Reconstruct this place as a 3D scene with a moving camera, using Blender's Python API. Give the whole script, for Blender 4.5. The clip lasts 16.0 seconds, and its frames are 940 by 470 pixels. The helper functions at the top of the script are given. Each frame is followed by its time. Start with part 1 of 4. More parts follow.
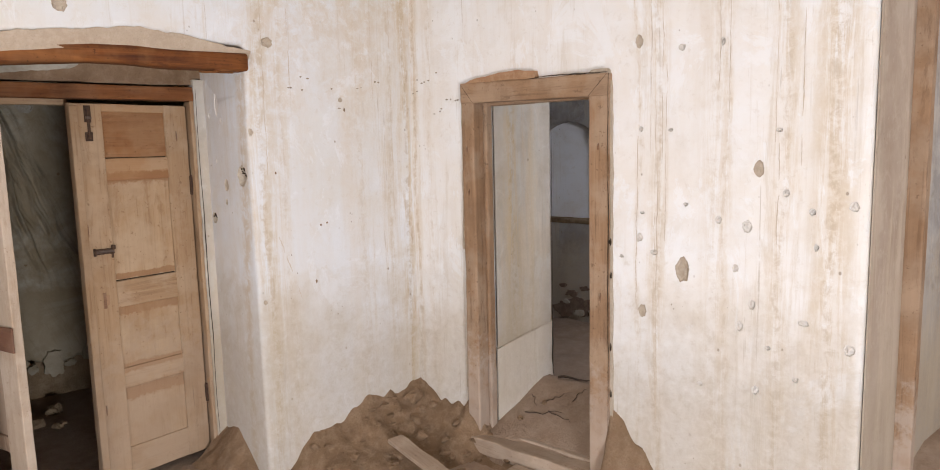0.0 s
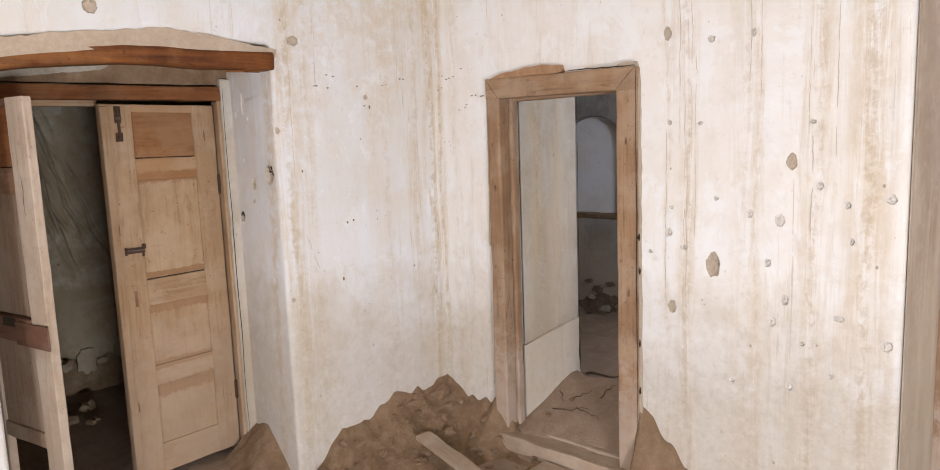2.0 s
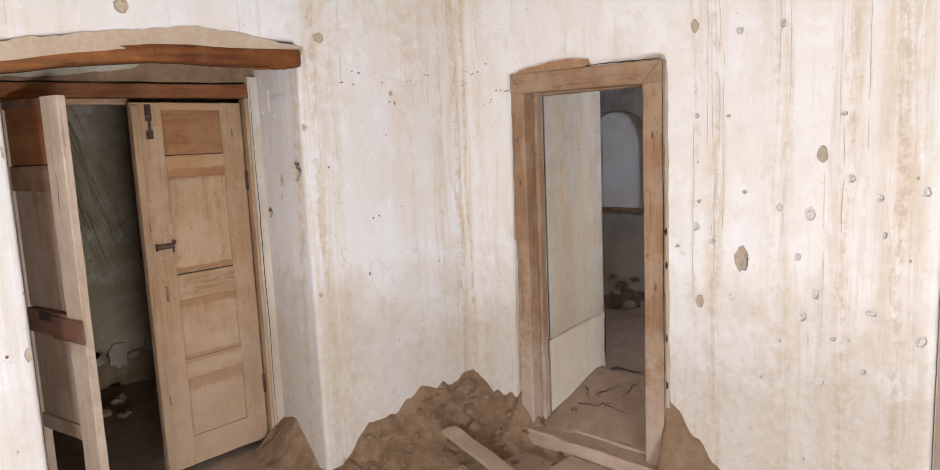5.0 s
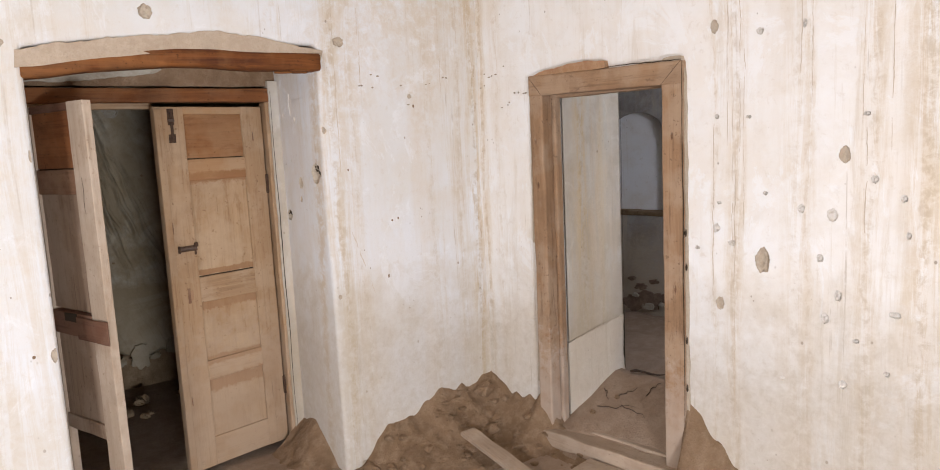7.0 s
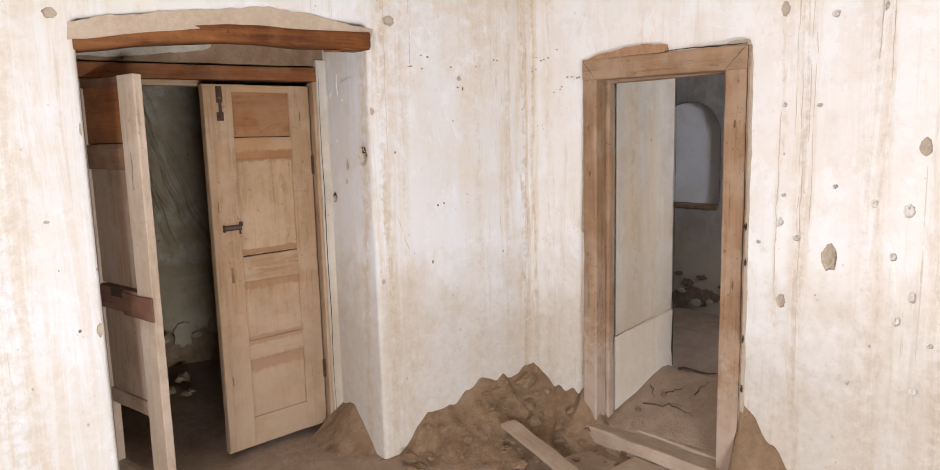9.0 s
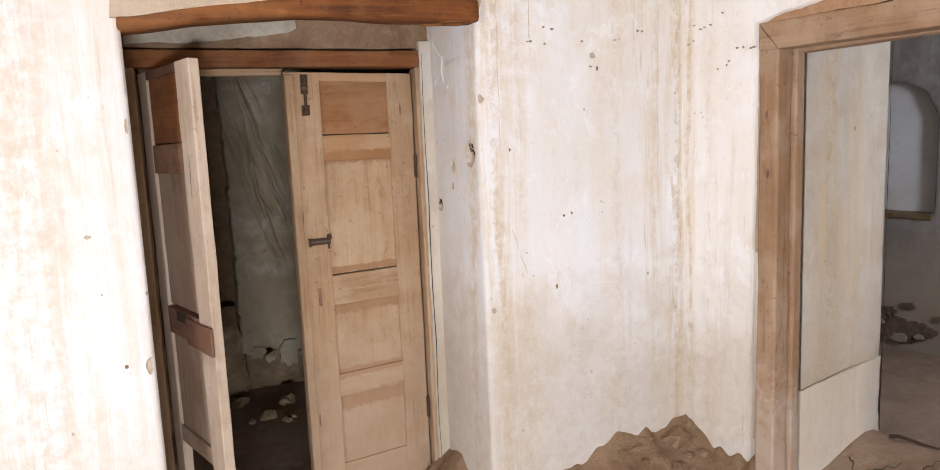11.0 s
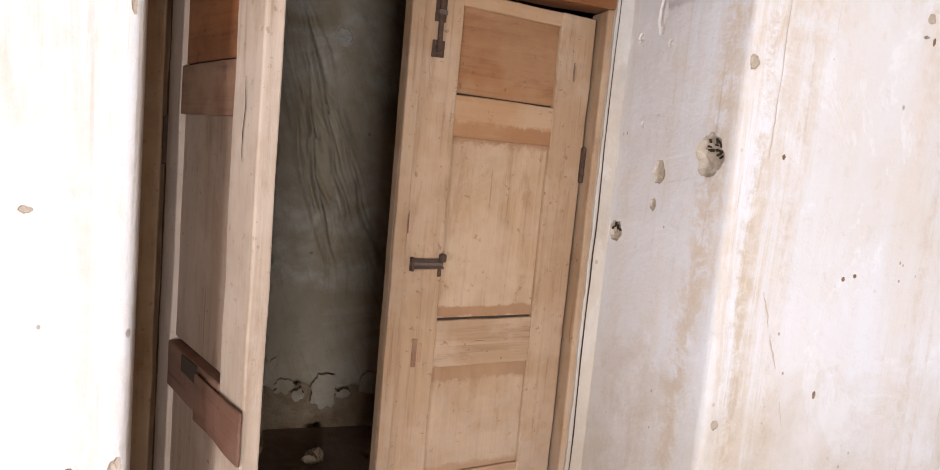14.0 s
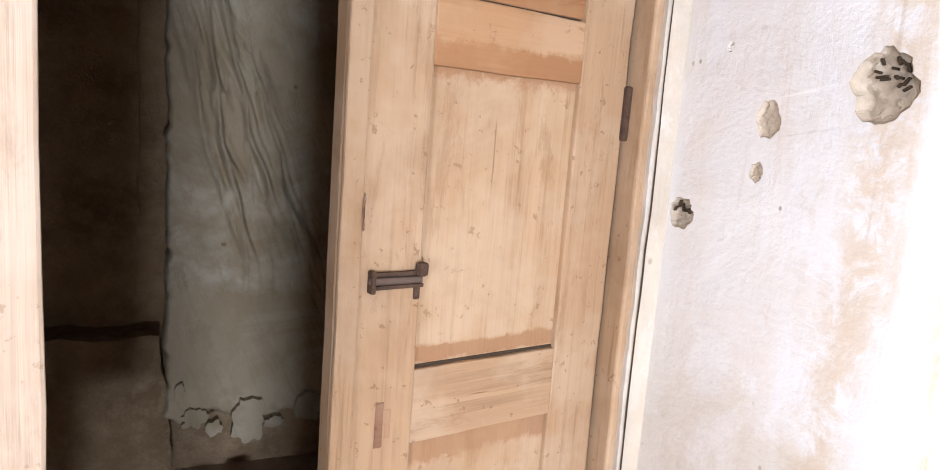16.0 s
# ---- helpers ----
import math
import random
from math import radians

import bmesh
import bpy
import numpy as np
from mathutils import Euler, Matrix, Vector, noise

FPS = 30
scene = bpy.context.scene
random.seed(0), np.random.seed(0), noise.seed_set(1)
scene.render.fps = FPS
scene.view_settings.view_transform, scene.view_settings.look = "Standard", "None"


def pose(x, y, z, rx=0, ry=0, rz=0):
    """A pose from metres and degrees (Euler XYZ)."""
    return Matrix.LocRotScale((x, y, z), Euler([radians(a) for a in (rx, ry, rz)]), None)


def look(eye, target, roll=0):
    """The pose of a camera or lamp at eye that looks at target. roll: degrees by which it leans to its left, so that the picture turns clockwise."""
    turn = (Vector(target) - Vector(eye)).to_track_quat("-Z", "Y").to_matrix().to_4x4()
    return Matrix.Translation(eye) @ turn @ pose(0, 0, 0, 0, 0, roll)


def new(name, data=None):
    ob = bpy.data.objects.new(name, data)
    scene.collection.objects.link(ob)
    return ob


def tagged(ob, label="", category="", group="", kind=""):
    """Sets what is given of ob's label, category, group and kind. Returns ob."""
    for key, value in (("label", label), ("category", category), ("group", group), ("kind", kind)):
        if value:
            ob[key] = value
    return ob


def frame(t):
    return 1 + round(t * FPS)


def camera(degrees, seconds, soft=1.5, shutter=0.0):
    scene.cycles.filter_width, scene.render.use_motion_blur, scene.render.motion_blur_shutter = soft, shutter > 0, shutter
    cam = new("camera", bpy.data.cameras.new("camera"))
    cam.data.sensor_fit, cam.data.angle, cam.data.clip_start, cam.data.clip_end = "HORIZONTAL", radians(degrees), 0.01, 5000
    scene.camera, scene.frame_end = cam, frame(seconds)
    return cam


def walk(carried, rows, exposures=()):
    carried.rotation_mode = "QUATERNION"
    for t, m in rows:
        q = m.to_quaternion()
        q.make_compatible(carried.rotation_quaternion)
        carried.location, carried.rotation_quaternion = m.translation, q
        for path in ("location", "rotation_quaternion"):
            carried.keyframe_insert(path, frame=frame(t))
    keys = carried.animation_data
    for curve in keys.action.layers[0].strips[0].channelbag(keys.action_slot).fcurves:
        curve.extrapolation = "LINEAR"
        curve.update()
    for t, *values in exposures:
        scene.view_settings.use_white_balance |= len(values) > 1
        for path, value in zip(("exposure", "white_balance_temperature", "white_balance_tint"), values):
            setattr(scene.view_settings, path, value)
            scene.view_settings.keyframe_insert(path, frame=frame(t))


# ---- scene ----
cam = camera(67.8, 16.0, soft=0.95)
PATH = [
    (0, (0.278, 0.21, 1.638), (1.557, 1.727, 1.384), -1.4),
    (0.5, (0.276, 0.22, 1.637), (1.532, 1.753, 1.373), -1.7),
    (1, (0.283, 0.226, 1.636), (1.537, 1.759, 1.358), -1.7),
    (1.5, (0.279, 0.23, 1.64), (1.526, 1.77, 1.368), -2.3),
    (2, (0.267, 0.234, 1.64), (1.497, 1.789, 1.376), -2.1),
    (2.5, (0.267, 0.235, 1.633), (1.481, 1.803, 1.374), -2.4),
    (3, (0.268, 0.231, 1.635), (1.478, 1.802, 1.375), -2.5),
    (3.5, (0.252, 0.238, 1.635), (1.449, 1.82, 1.384), -2.4),
    (4, (0.249, 0.241, 1.639), (1.445, 1.822, 1.379), -2.3),
    (6.5, (0.245, 0.237, 1.628), (1.393, 1.851, 1.35), -2.9),
    (7, (0.236, 0.239, 1.632), (1.378, 1.859, 1.371), -2.8),
    (7.5, (0.231, 0.235, 1.627), (1.353, 1.87, 1.366), -2.6),
    (8, (0.226, 0.237, 1.618), (1.331, 1.883, 1.351), -2.5),
    (10.5, (0.439, 0.75, 1.581), (1.286, 2.536, 1.274), -0.9),
    (11, (0.642, 0.909, 1.568), (1.335, 2.766, 1.303), -2.5),
    (11.5, (0.696, 1.022, 1.563), (1.244, 2.919, 1.243), -2.4),
    (12, (0.662, 1.241, 1.554), (1.249, 3.129, 1.253), 1.5),
    (12.5, (0.611, 1.477, 1.544), (1.268, 3.338, 1.221), 4.1),
    (13, (0.598, 1.658, 1.493), (1.129, 3.555, 1.15), 6.1),
    (13.5, (0.618, 1.948, 1.476), (1.284, 3.826, 1.302), 4.5),
    (14, (0.582, 2.114, 1.47), (1.233, 3.992, 1.243), 5.3),
    (14.5, (0.525, 2.411, 1.466), (1.409, 4.193, 1.259), 4.7),
    (15, (0.531, 2.576, 1.47), (1.557, 4.271, 1.199), 5.0),
    (15.5, (0.622, 2.696, 1.434), (1.565, 4.444, 1.2), 2.9),
    (16, (0.725, 2.817, 1.422), (1.547, 4.616, 1.121), 4.4),
]
EXPOSURE = [(0, 0.04, 6300, 12), (8, 0.08, 6300, 12), (10.5, 0.32, 6300, 12), (12, 0.32, 6250, 14), (13, 0.28, 6250, 15), (14, 0.44, 6150, 15), (15, 0.68, 5950, 14), (16, 1.12, 5800, 12)]
walk(cam, [(t, look(eye, target, roll)) for t, eye, target, roll in PATH], EXPOSURE)

# ---- light ----
world = bpy.data.worlds.new("world")
scene.world = world
world.use_nodes = True
wn = world.node_tree.nodes
sky = wn.new("ShaderNodeTexSky")
sky.sky_type, sky.sun_disc, sky.sun_elevation, sky.sun_rotation = "NISHITA", False, radians(50), radians(200)
world.node_tree.links.new(sky.outputs[0], wn["Background"].inputs[0])
wn["Background"].inputs[1].default_value = 0.1


def area_light(name, m, w, h, watts, colour, spread=180):
    data = bpy.data.lights.new(name, "AREA")
    data.shape, data.size, data.size_y, data.energy, data.color, data.spread = "RECTANGLE", w, h, watts, colour, radians(spread)
    ob = new(name, data)
    ob.matrix_world = m
    return ob


# lamps: assumed unseen entrance behind, added west fill, daylight in the side rooms
# stands in for the unseen light that comes from low behind
area_light("entrance_daylight", look((0.30, -1.62, 0.45), (1.15, 3.4, 1.15)), 0.78, 0.24, 120, (0.95, 0.965, 1.0))
# unseen fill from the west, added to brighten the reveal and east wall
area_light("west_window_daylight", look((-1.62, 0.75, 1.22), (1.9, 3.2, 1.2)), 0.55, 0.6, 62, (0.955, 0.965, 1.0))
area_light("side_room_daylight", look((3.52, 1.50, 1.85), (4.47, 3.8, 1.2)), 0.4, 0.5, 21, (0.88, 0.91, 1.0))
area_light("third_room_daylight", look((4.6, -0.6, 2.2), (3.8, 0.9, 0.0)), 0.7, 0.5, 22, (1.0, 0.95, 0.92))


# ---- materials ----
class Nodes:
    """A small helper that chains shader nodes."""

    def __init__(self, name):
        self.mat = bpy.data.materials.new(name)
        self.mat.use_nodes = True
        self.tree = self.mat.node_tree
        self.bsdf = self.tree.nodes["Principled BSDF"]
        self.coord = self.tree.nodes.new("ShaderNodeTexCoord").outputs["Object"]

    def put(self, socket, value):
        if isinstance(value, bpy.types.NodeSocket):
            self.tree.links.new(value, socket)
        else:
            socket.default_value = value

    def scaled(self, sx, sy, sz, turn=(0, 0, 0), source=None):
        n = self.tree.nodes.new("ShaderNodeMapping")
        n.inputs["Scale"].default_value = (sx, sy, sz)
        n.inputs["Rotation"].default_value = turn
        self.put(n.inputs[0], source or self.coord)
        return n.outputs[0]

    def noise(self, vec, scale, detail=4.0, rough=0.55, distort=0.0):
        n = self.tree.nodes.new("ShaderNodeTexNoise")
        self.put(n.inputs["Vector"], vec)
        n.inputs["Scale"].default_value, n.inputs["Detail"].default_value = scale, detail
        n.inputs["Roughness"].default_value, n.inputs["Distortion"].default_value = rough, distort
        return n.outputs["Fac"]

    def voronoi(self, vec, scale):
        n = self.tree.nodes.new("ShaderNodeTexVoronoi")
        self.put(n.inputs["Vector"], vec)
        n.inputs["Scale"].default_value = scale
        return n.outputs["Distance"]

    def ramp(self, fac, *stops):
        n = self.tree.nodes.new("ShaderNodeValToRGB")
        self.put(n.inputs[0], fac)
        while len(n.color_ramp.elements) < len(stops):
            n.color_ramp.elements.new(0.5)
        for el, (pos, val) in zip(n.color_ramp.elements, stops):
            el.position = pos
            el.color = (val, val, val, 1) if isinstance(val, (int, float)) else (*val, 1)
        return n.outputs[0]

    def math(self, op, a, b=0.0):
        n = self.tree.nodes.new("ShaderNodeMath")
        n.operation = op
        self.put(n.inputs[0], a)
        self.put(n.inputs[1], b)
        return n.outputs[0]

    def mix(self, fac, a, b, blend="MIX"):
        n = self.tree.nodes.new("ShaderNodeMix")
        n.data_type, n.blend_type = "RGBA", blend
        self.put(n.inputs[0], fac)
        for i, v in ((6, a), (7, b)):
            self.put(n.inputs[i], v if isinstance(v, bpy.types.NodeSocket) else (*v, 1))
        return n.outputs[2]

    def axis(self, which):
        n = self.tree.nodes.new("ShaderNodeSeparateXYZ")
        self.put(n.inputs[0], self.coord)
        return n.outputs[which]

    def random(self):
        return self.tree.nodes.new("ShaderNodeObjectInfo").outputs["Random"]

    def band(self, value, centre, width):
        """1 at centre, falling to 0 at width to either side."""
        d = self.math("ABSOLUTE", self.math("SUBTRACT", value, centre))
        n = self.tree.nodes.new("ShaderNodeMapRange")
        n.interpolation_type = "SMOOTHSTEP"
        self.put(n.inputs[0], d)
        n.inputs[1].default_value, n.inputs[2].default_value = 0.0, width
        n.inputs[3].default_value, n.inputs[4].default_value = 1.0, 0.0
        return n.outputs[0]

    def done(self, colour, rough=0.9, height=None, depth=0.003, strength=0.6, metal=0.0):
        self.put(self.bsdf.inputs["Base Color"], colour if isinstance(colour, bpy.types.NodeSocket) else (*colour, 1))
        self.put(self.bsdf.inputs["Roughness"], rough)
        self.bsdf.inputs["Metallic"].default_value = metal
        self.bsdf.inputs["Specular IOR Level"].default_value = 0.25
        if height is not None:
            b = self.tree.nodes.new("ShaderNodeBump")
            b.inputs["Strength"].default_value, b.inputs["Distance"].default_value = strength, depth
            self.put(b.inputs["Height"], height)
            self.tree.links.new(b.outputs[0], self.bsdf.inputs["Normal"])
        return self.mat


def plaster(name, base, warm, bands, streaky=0.5, seed=0.0, dust=0.35, mud=(0.56, 0.44, 0.28), core_mud=(0.40, 0.30, 0.18), dust_from=-9.0, chalk=0.5, deep_band=None):
    """Old limewash with rain streaks. bands: (place along the wall, half width, strength) of the larger runs of muddy water."""
    n = Nodes(name)
    along = n.axis(0)
    wob = n.math("MULTIPLY", n.math("SUBTRACT", n.noise(n.scaled(1.6, 1.6, 0.6), 2.3 + seed, 7, 0.75), 0.5), 0.16)
    along_w = n.math("ADD", along, wob)
    large = n.noise(n.coord, 1.5 + seed, 7, 0.62)
    mid = n.noise(n.coord, 6.0, 8, 0.7, 0.3)
    fine = n.noise(n.coord, 48.0, 6, 0.7)
    grit = n.noise(n.coord, 21.0, 8, 0.75, 0.4)
    streak = n.noise(n.scaled(19, 19, 1.1), 1.0 + seed * 0.1, 9, 0.78, 0.5)
    wash = n.noise(n.scaled(3.6, 3.6, 0.4), 1.0 + seed * 0.3, 8, 0.64, 0.3)
    hair = n.noise(n.scaled(60, 60, 0.8), 1.0, 5, 0.6, 0.2)
    runs = n.noise(n.scaled(4.2, 4.2, 0.35), 1.0 + seed * 0.2, 5, 0.6, 0.3)
    broken = n.noise(n.scaled(5, 5, 7), 1.0, 4, 0.6)
    col = n.mix(n.ramp(large, (0.40, 0.0), (0.60, 1.0)), base, warm)
    # thin coats: chalky patches and beige washes that ran down
    col = n.mix(n.math("MULTIPLY", n.ramp(mid, (0.50, 0.0), (0.62, 1.0)), 0.22), col, (0.68, 0.61, 0.52))
    col = n.mix(n.math("MULTIPLY", n.ramp(wash, (0.50, 0.0), (0.62, 1.0)), streaky * 0.75), col, (0.66, 0.56, 0.44))
    col = n.mix(n.math("MULTIPLY", n.ramp(grit, (0.57, 0.0), (0.64, 1.0)), 0.24), col, (0.58, 0.50, 0.40))
    col = n.mix(n.math("MULTIPLY", n.ramp(n.noise(n.scaled(1, 1, 0.7), 3.4 + seed, 9, 0.76, 0.8), (0.54, 0.0), (0.585, 1.0)), chalk), col, [min(0.86, v * 1.09) for v in base])
    stain = n.math("MULTIPLY", n.ramp(streak, (0.53, 0.0), (0.60, 1.0)), n.ramp(runs, (0.46, 0.0), (0.60, 1.0)))
    stain = n.math("MULTIPLY", stain, streaky)
    col = n.mix(stain, col, (0.57, 0.48, 0.36))
    for centre, width, amount in bands:
        ragged_run = n.math("MULTIPLY", n.ramp(streak, (0.44, 0.05), (0.53, 1.0)), n.ramp(grit, (0.36, 0.45), (0.52, 1.0)))
        b = n.math("MULTIPLY", n.band(along_w, centre, width), ragged_run)
        col = n.mix(n.math("MULTIPLY", b, amount), col, mud)
        core = n.math("MULTIPLY", n.band(along_w, centre, width * 0.30), n.ramp(grit, (0.47, 0.0), (0.57, 1.0)))
        col = n.mix(n.math("MULTIPLY", core, amount * 0.55), col, core_mud)
    if deep_band:
        # a run down the side of a doorway, across the thickness of the wall
        centre, width, amount = deep_band
        lean = n.math("MULTIPLY", n.math("SUBTRACT", n.axis(2), 1.5), 0.05)
        place = n.math("ADD", n.math("ADD", n.axis(1), lean), wob)
        b = n.math("MULTIPLY", n.band(place, centre, width), n.ramp(grit, (0.40, 0.1), (0.54, 1.0)))
        col = n.mix(n.math("MULTIPLY", b, amount), col, (0.60, 0.49, 0.36))
    thin = n.math("MULTIPLY", n.ramp(hair, (0.63, 0.0), (0.665, 1.0)), n.ramp(runs, (0.48, 0.0), (0.58, 1.0)))
    thin = n.math("MULTIPLY", thin, n.ramp(broken, (0.40, 0.0), (0.50, 1.0)))
    col = n.mix(n.math("MULTIPLY", thin, 0.42), col, (0.38, 0.30, 0.21))
    for scale, size, where in ((11.0, 0.045, 0.50), (27.0, 0.07, 0.56)):
        specks = n.ramp(n.voronoi(n.scaled(1, 1, 0.75), scale), (0.0, 1.0), (size, 1.0), (size + 0.03, 0.0))
        col = n.mix(n.math("MULTIPLY", specks, n.ramp(n.noise(n.coord, 2.7 + scale * 0.1, 3), (where, 0.0), (where + 0.08, 0.7))), col, (0.25, 0.19, 0.13))
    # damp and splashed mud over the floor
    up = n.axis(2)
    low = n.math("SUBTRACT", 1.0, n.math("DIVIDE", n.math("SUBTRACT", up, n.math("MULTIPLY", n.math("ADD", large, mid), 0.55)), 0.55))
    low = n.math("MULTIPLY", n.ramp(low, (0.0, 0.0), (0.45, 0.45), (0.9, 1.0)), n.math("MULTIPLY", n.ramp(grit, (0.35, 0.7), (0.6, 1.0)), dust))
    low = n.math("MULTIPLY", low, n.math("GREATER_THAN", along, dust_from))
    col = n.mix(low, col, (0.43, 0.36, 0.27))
    h = n.math("ADD", n.math("MULTIPLY", mid, 0.8), n.math("MULTIPLY", fine, 0.16))
    h = n.math("ADD", h, n.math("ADD", n.math("MULTIPLY", streak, 0.20), n.math("MULTIPLY", grit, 0.22)))
    return n.done(col, 0.92, h, 0.012, 0.55)


def wood(name, a, b, dark, dusty, grain_axis=2, dust=0.5, rough=0.8, zones=()):
    """Weathered timber with grain along one local axis and a coat of clay dust."""
    n = Nodes(name)
    s = [26.0, 26.0, 26.0]
    s[grain_axis] = 1.3
    off = n.tree.nodes.new("ShaderNodeVectorMath")
    off.operation = "ADD"
    n.put(off.inputs[0], n.coord)
    shift = n.tree.nodes.new("ShaderNodeCombineXYZ")
    for i in range(3):
        n.put(shift.inputs[i], n.math("MULTIPLY", n.random(), 7.0 + i * 3))
    n.put(off.inputs[1], shift.outputs[0])
    src = off.outputs[0]
    g1 = n.noise(n.scaled(*s, source=src), 1.0, 5, 0.6, 0.6)
    s2 = [90.0, 90.0, 90.0]
    s2[grain_axis] = 2.5
    g2 = n.noise(n.scaled(*s2, source=src), 1.0, 3, 0.6)
    blot = n.noise(src, 4.5, 4, 0.6)
    col = n.mix(n.ramp(g1, (0.32, 0.0), (0.68, 1.0)), a, b)
    col = n.mix(n.math("MULTIPLY", n.ramp(g2, (0.55, 0.0), (0.75, 1.0)), 0.55), col, dark)
    col = n.mix(n.math("MULTIPLY", n.ramp(blot, (0.44, 0.0), (0.56, 1.0)), dust), col, dusty)
    smudge = n.ramp(n.noise(src, 2.6, 6, 0.7, 0.5), (0.50, 0.0), (0.62, 1.0))
    col = n.mix(n.math("MULTIPLY", smudge, 0.35), col, [0.5 * (v + w) for v, w in zip(b, dark)])
    knots = n.ramp(n.voronoi(n.scaled(*[v * 0.25 for v in s], source=src), 2.2), (0.0, 1.0), (0.06, 0.7), (0.10, 0.0))
    col = n.mix(n.math("MULTIPLY", knots, 0.55), col, dark)
    s3 = [55.0, 55.0, 55.0]
    s3[grain_axis] = 2.0
    checks = n.ramp(n.noise(n.scaled(*s3, source=src), 1.0, 4, 0.6, 0.3), (0.70, 0.0), (0.74, 1.0))
    col = n.mix(n.math("MULTIPLY", checks, 0.6), col, [v * 0.7 for v in dark])
    s4 = [16.0, 16.0, 16.0]
    s4[grain_axis] = 3.6
    wet = n.ramp(n.noise(n.scaled(*s4, source=src), 1.0, 9, 0.78, 0.5), (0.55, 0.0), (0.64, 1.0))
    col = n.mix(n.math("MULTIPLY", wet, 0.42), col, [v * 1.25 for v in dark])
    flecks = n.ramp(n.noise(src, 46.0, 6, 0.7), (0.62, 0.0), (0.655, 1.0))
    col = n.mix(n.math("MULTIPLY", flecks, 0.55), col, dark)
    worn = n.noise(n.coord, 22.0, 7, 0.72, 0.4)
    for axis, centre, width, tint, amount in zones:
        place = n.math("ADD", n.axis(axis), n.math("MULTIPLY", n.math("SUBTRACT", worn, 0.5), width * 1.8))
        mark = n.math("MULTIPLY", n.ramp(n.band(place, centre, width), (0.05, 0.0), (0.45, 1.0)), n.ramp(blot, (0.30, 0.45), (0.55, 1.0)))
        col = n.mix(n.math("MULTIPLY", mark, amount), col, tint)
    h = n.math("ADD", n.math("MULTIPLY", g1, 0.6), n.math("MULTIPLY", g2, 0.5))
    h = n.math("SUBTRACT", h, n.math("MULTIPLY", checks, 0.8))
    return n.done(col, rough, h, 0.004, 0.6)


def earth(name, a, b, c, scale=1.0, depth=0.02):
    n = Nodes(name)
    big = n.noise(n.coord, 2.2 * scale, 5, 0.65)
    mid = n.noise(n.coord, 11.0 * scale, 6, 0.7)
    fine = n.noise(n.coord, 70.0 * scale, 4, 0.65)
    col = n.mix(n.ramp(big, (0.35, 0.0), (0.65, 1.0)), a, b)
    col = n.mix(n.math("MULTIPLY", n.ramp(mid, (0.45, 0.0), (0.72, 1.0)), 0.7), col, c)
    col = n.mix(n.math("MULTIPLY", n.ramp(fine, (0.58, 0.0), (0.75, 1.0)), 0.5), col, [v * 0.45 for v in a])
    h = n.math("ADD", n.math("MULTIPLY", mid, 0.8), n.math("MULTIPLY", fine, 0.3))
    return n.done(col, 0.97, h, depth, 0.7)


def cellar_plaster(name):
    """Smoke-stained clay plaster with slanting runs, as in the dark room."""
    n = Nodes(name)
    big = n.noise(n.coord, 1.9, 6, 0.62, 0.3)
    cloud = n.noise(n.scaled(1, 1, 1.2), 2.4, 7, 0.66, 0.6)
    blot = n.noise(n.coord, 9.0, 8, 0.72, 0.4)
    fine = n.noise(n.coord, 45.0, 5, 0.68)
    col = n.mix(n.ramp(cloud, (0.42, 0.0), (0.60, 1.0)), (0.43, 0.375, 0.285), (0.29, 0.225, 0.14))
    col = n.mix(n.math("MULTIPLY", n.ramp(big, (0.46, 0.0), (0.64, 1.0)), 0.6), col, (0.38, 0.31, 0.21))
    col = n.mix(n.math("MULTIPLY", n.ramp(blot, (0.54, 0.0), (0.62, 1.0)), 0.4), col, (0.26, 0.20, 0.125))
    slant = n.noise(n.scaled(20, 20, 2.4, source=n.scaled(1, 1, 1, (0, radians(22), 0))), 1.0, 7, 0.7, 1.0)
    col = n.mix(n.math("MULTIPLY", n.ramp(slant, (0.54, 0.0), (0.62, 1.0)), 0.28), col, (0.24, 0.185, 0.115))
    h = n.math("ADD", n.math("MULTIPLY", blot, 0.6), n.math("ADD", n.math("MULTIPLY", fine, 0.2), n.math("MULTIPLY", slant, 0.4)))
    return n.done(col, 0.75, h, 0.02, 0.8)


def iron(name):
    n = Nodes(name)
    r = n.noise(n.coord, 60.0, 4)
    return n.done(n.mix(r, (0.10, 0.065, 0.045), (0.17, 0.13, 0.11)), 0.65, r, 0.001, 0.5, 0.55)


WHITE, CREAM = (0.74, 0.75, 0.77), (0.82, 0.78, 0.73)
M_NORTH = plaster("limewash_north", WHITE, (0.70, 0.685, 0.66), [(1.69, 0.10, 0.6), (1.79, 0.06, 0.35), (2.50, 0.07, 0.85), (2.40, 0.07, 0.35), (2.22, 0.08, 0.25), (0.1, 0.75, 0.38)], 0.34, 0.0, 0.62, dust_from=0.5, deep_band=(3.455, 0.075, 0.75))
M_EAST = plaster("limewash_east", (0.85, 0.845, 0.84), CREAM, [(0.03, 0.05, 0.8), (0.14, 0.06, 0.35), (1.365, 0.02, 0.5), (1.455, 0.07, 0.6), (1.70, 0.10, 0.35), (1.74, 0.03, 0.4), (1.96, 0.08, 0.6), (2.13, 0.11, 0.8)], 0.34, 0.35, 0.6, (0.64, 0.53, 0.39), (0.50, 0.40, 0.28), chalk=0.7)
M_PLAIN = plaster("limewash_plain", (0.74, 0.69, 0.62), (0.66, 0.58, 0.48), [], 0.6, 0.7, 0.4)
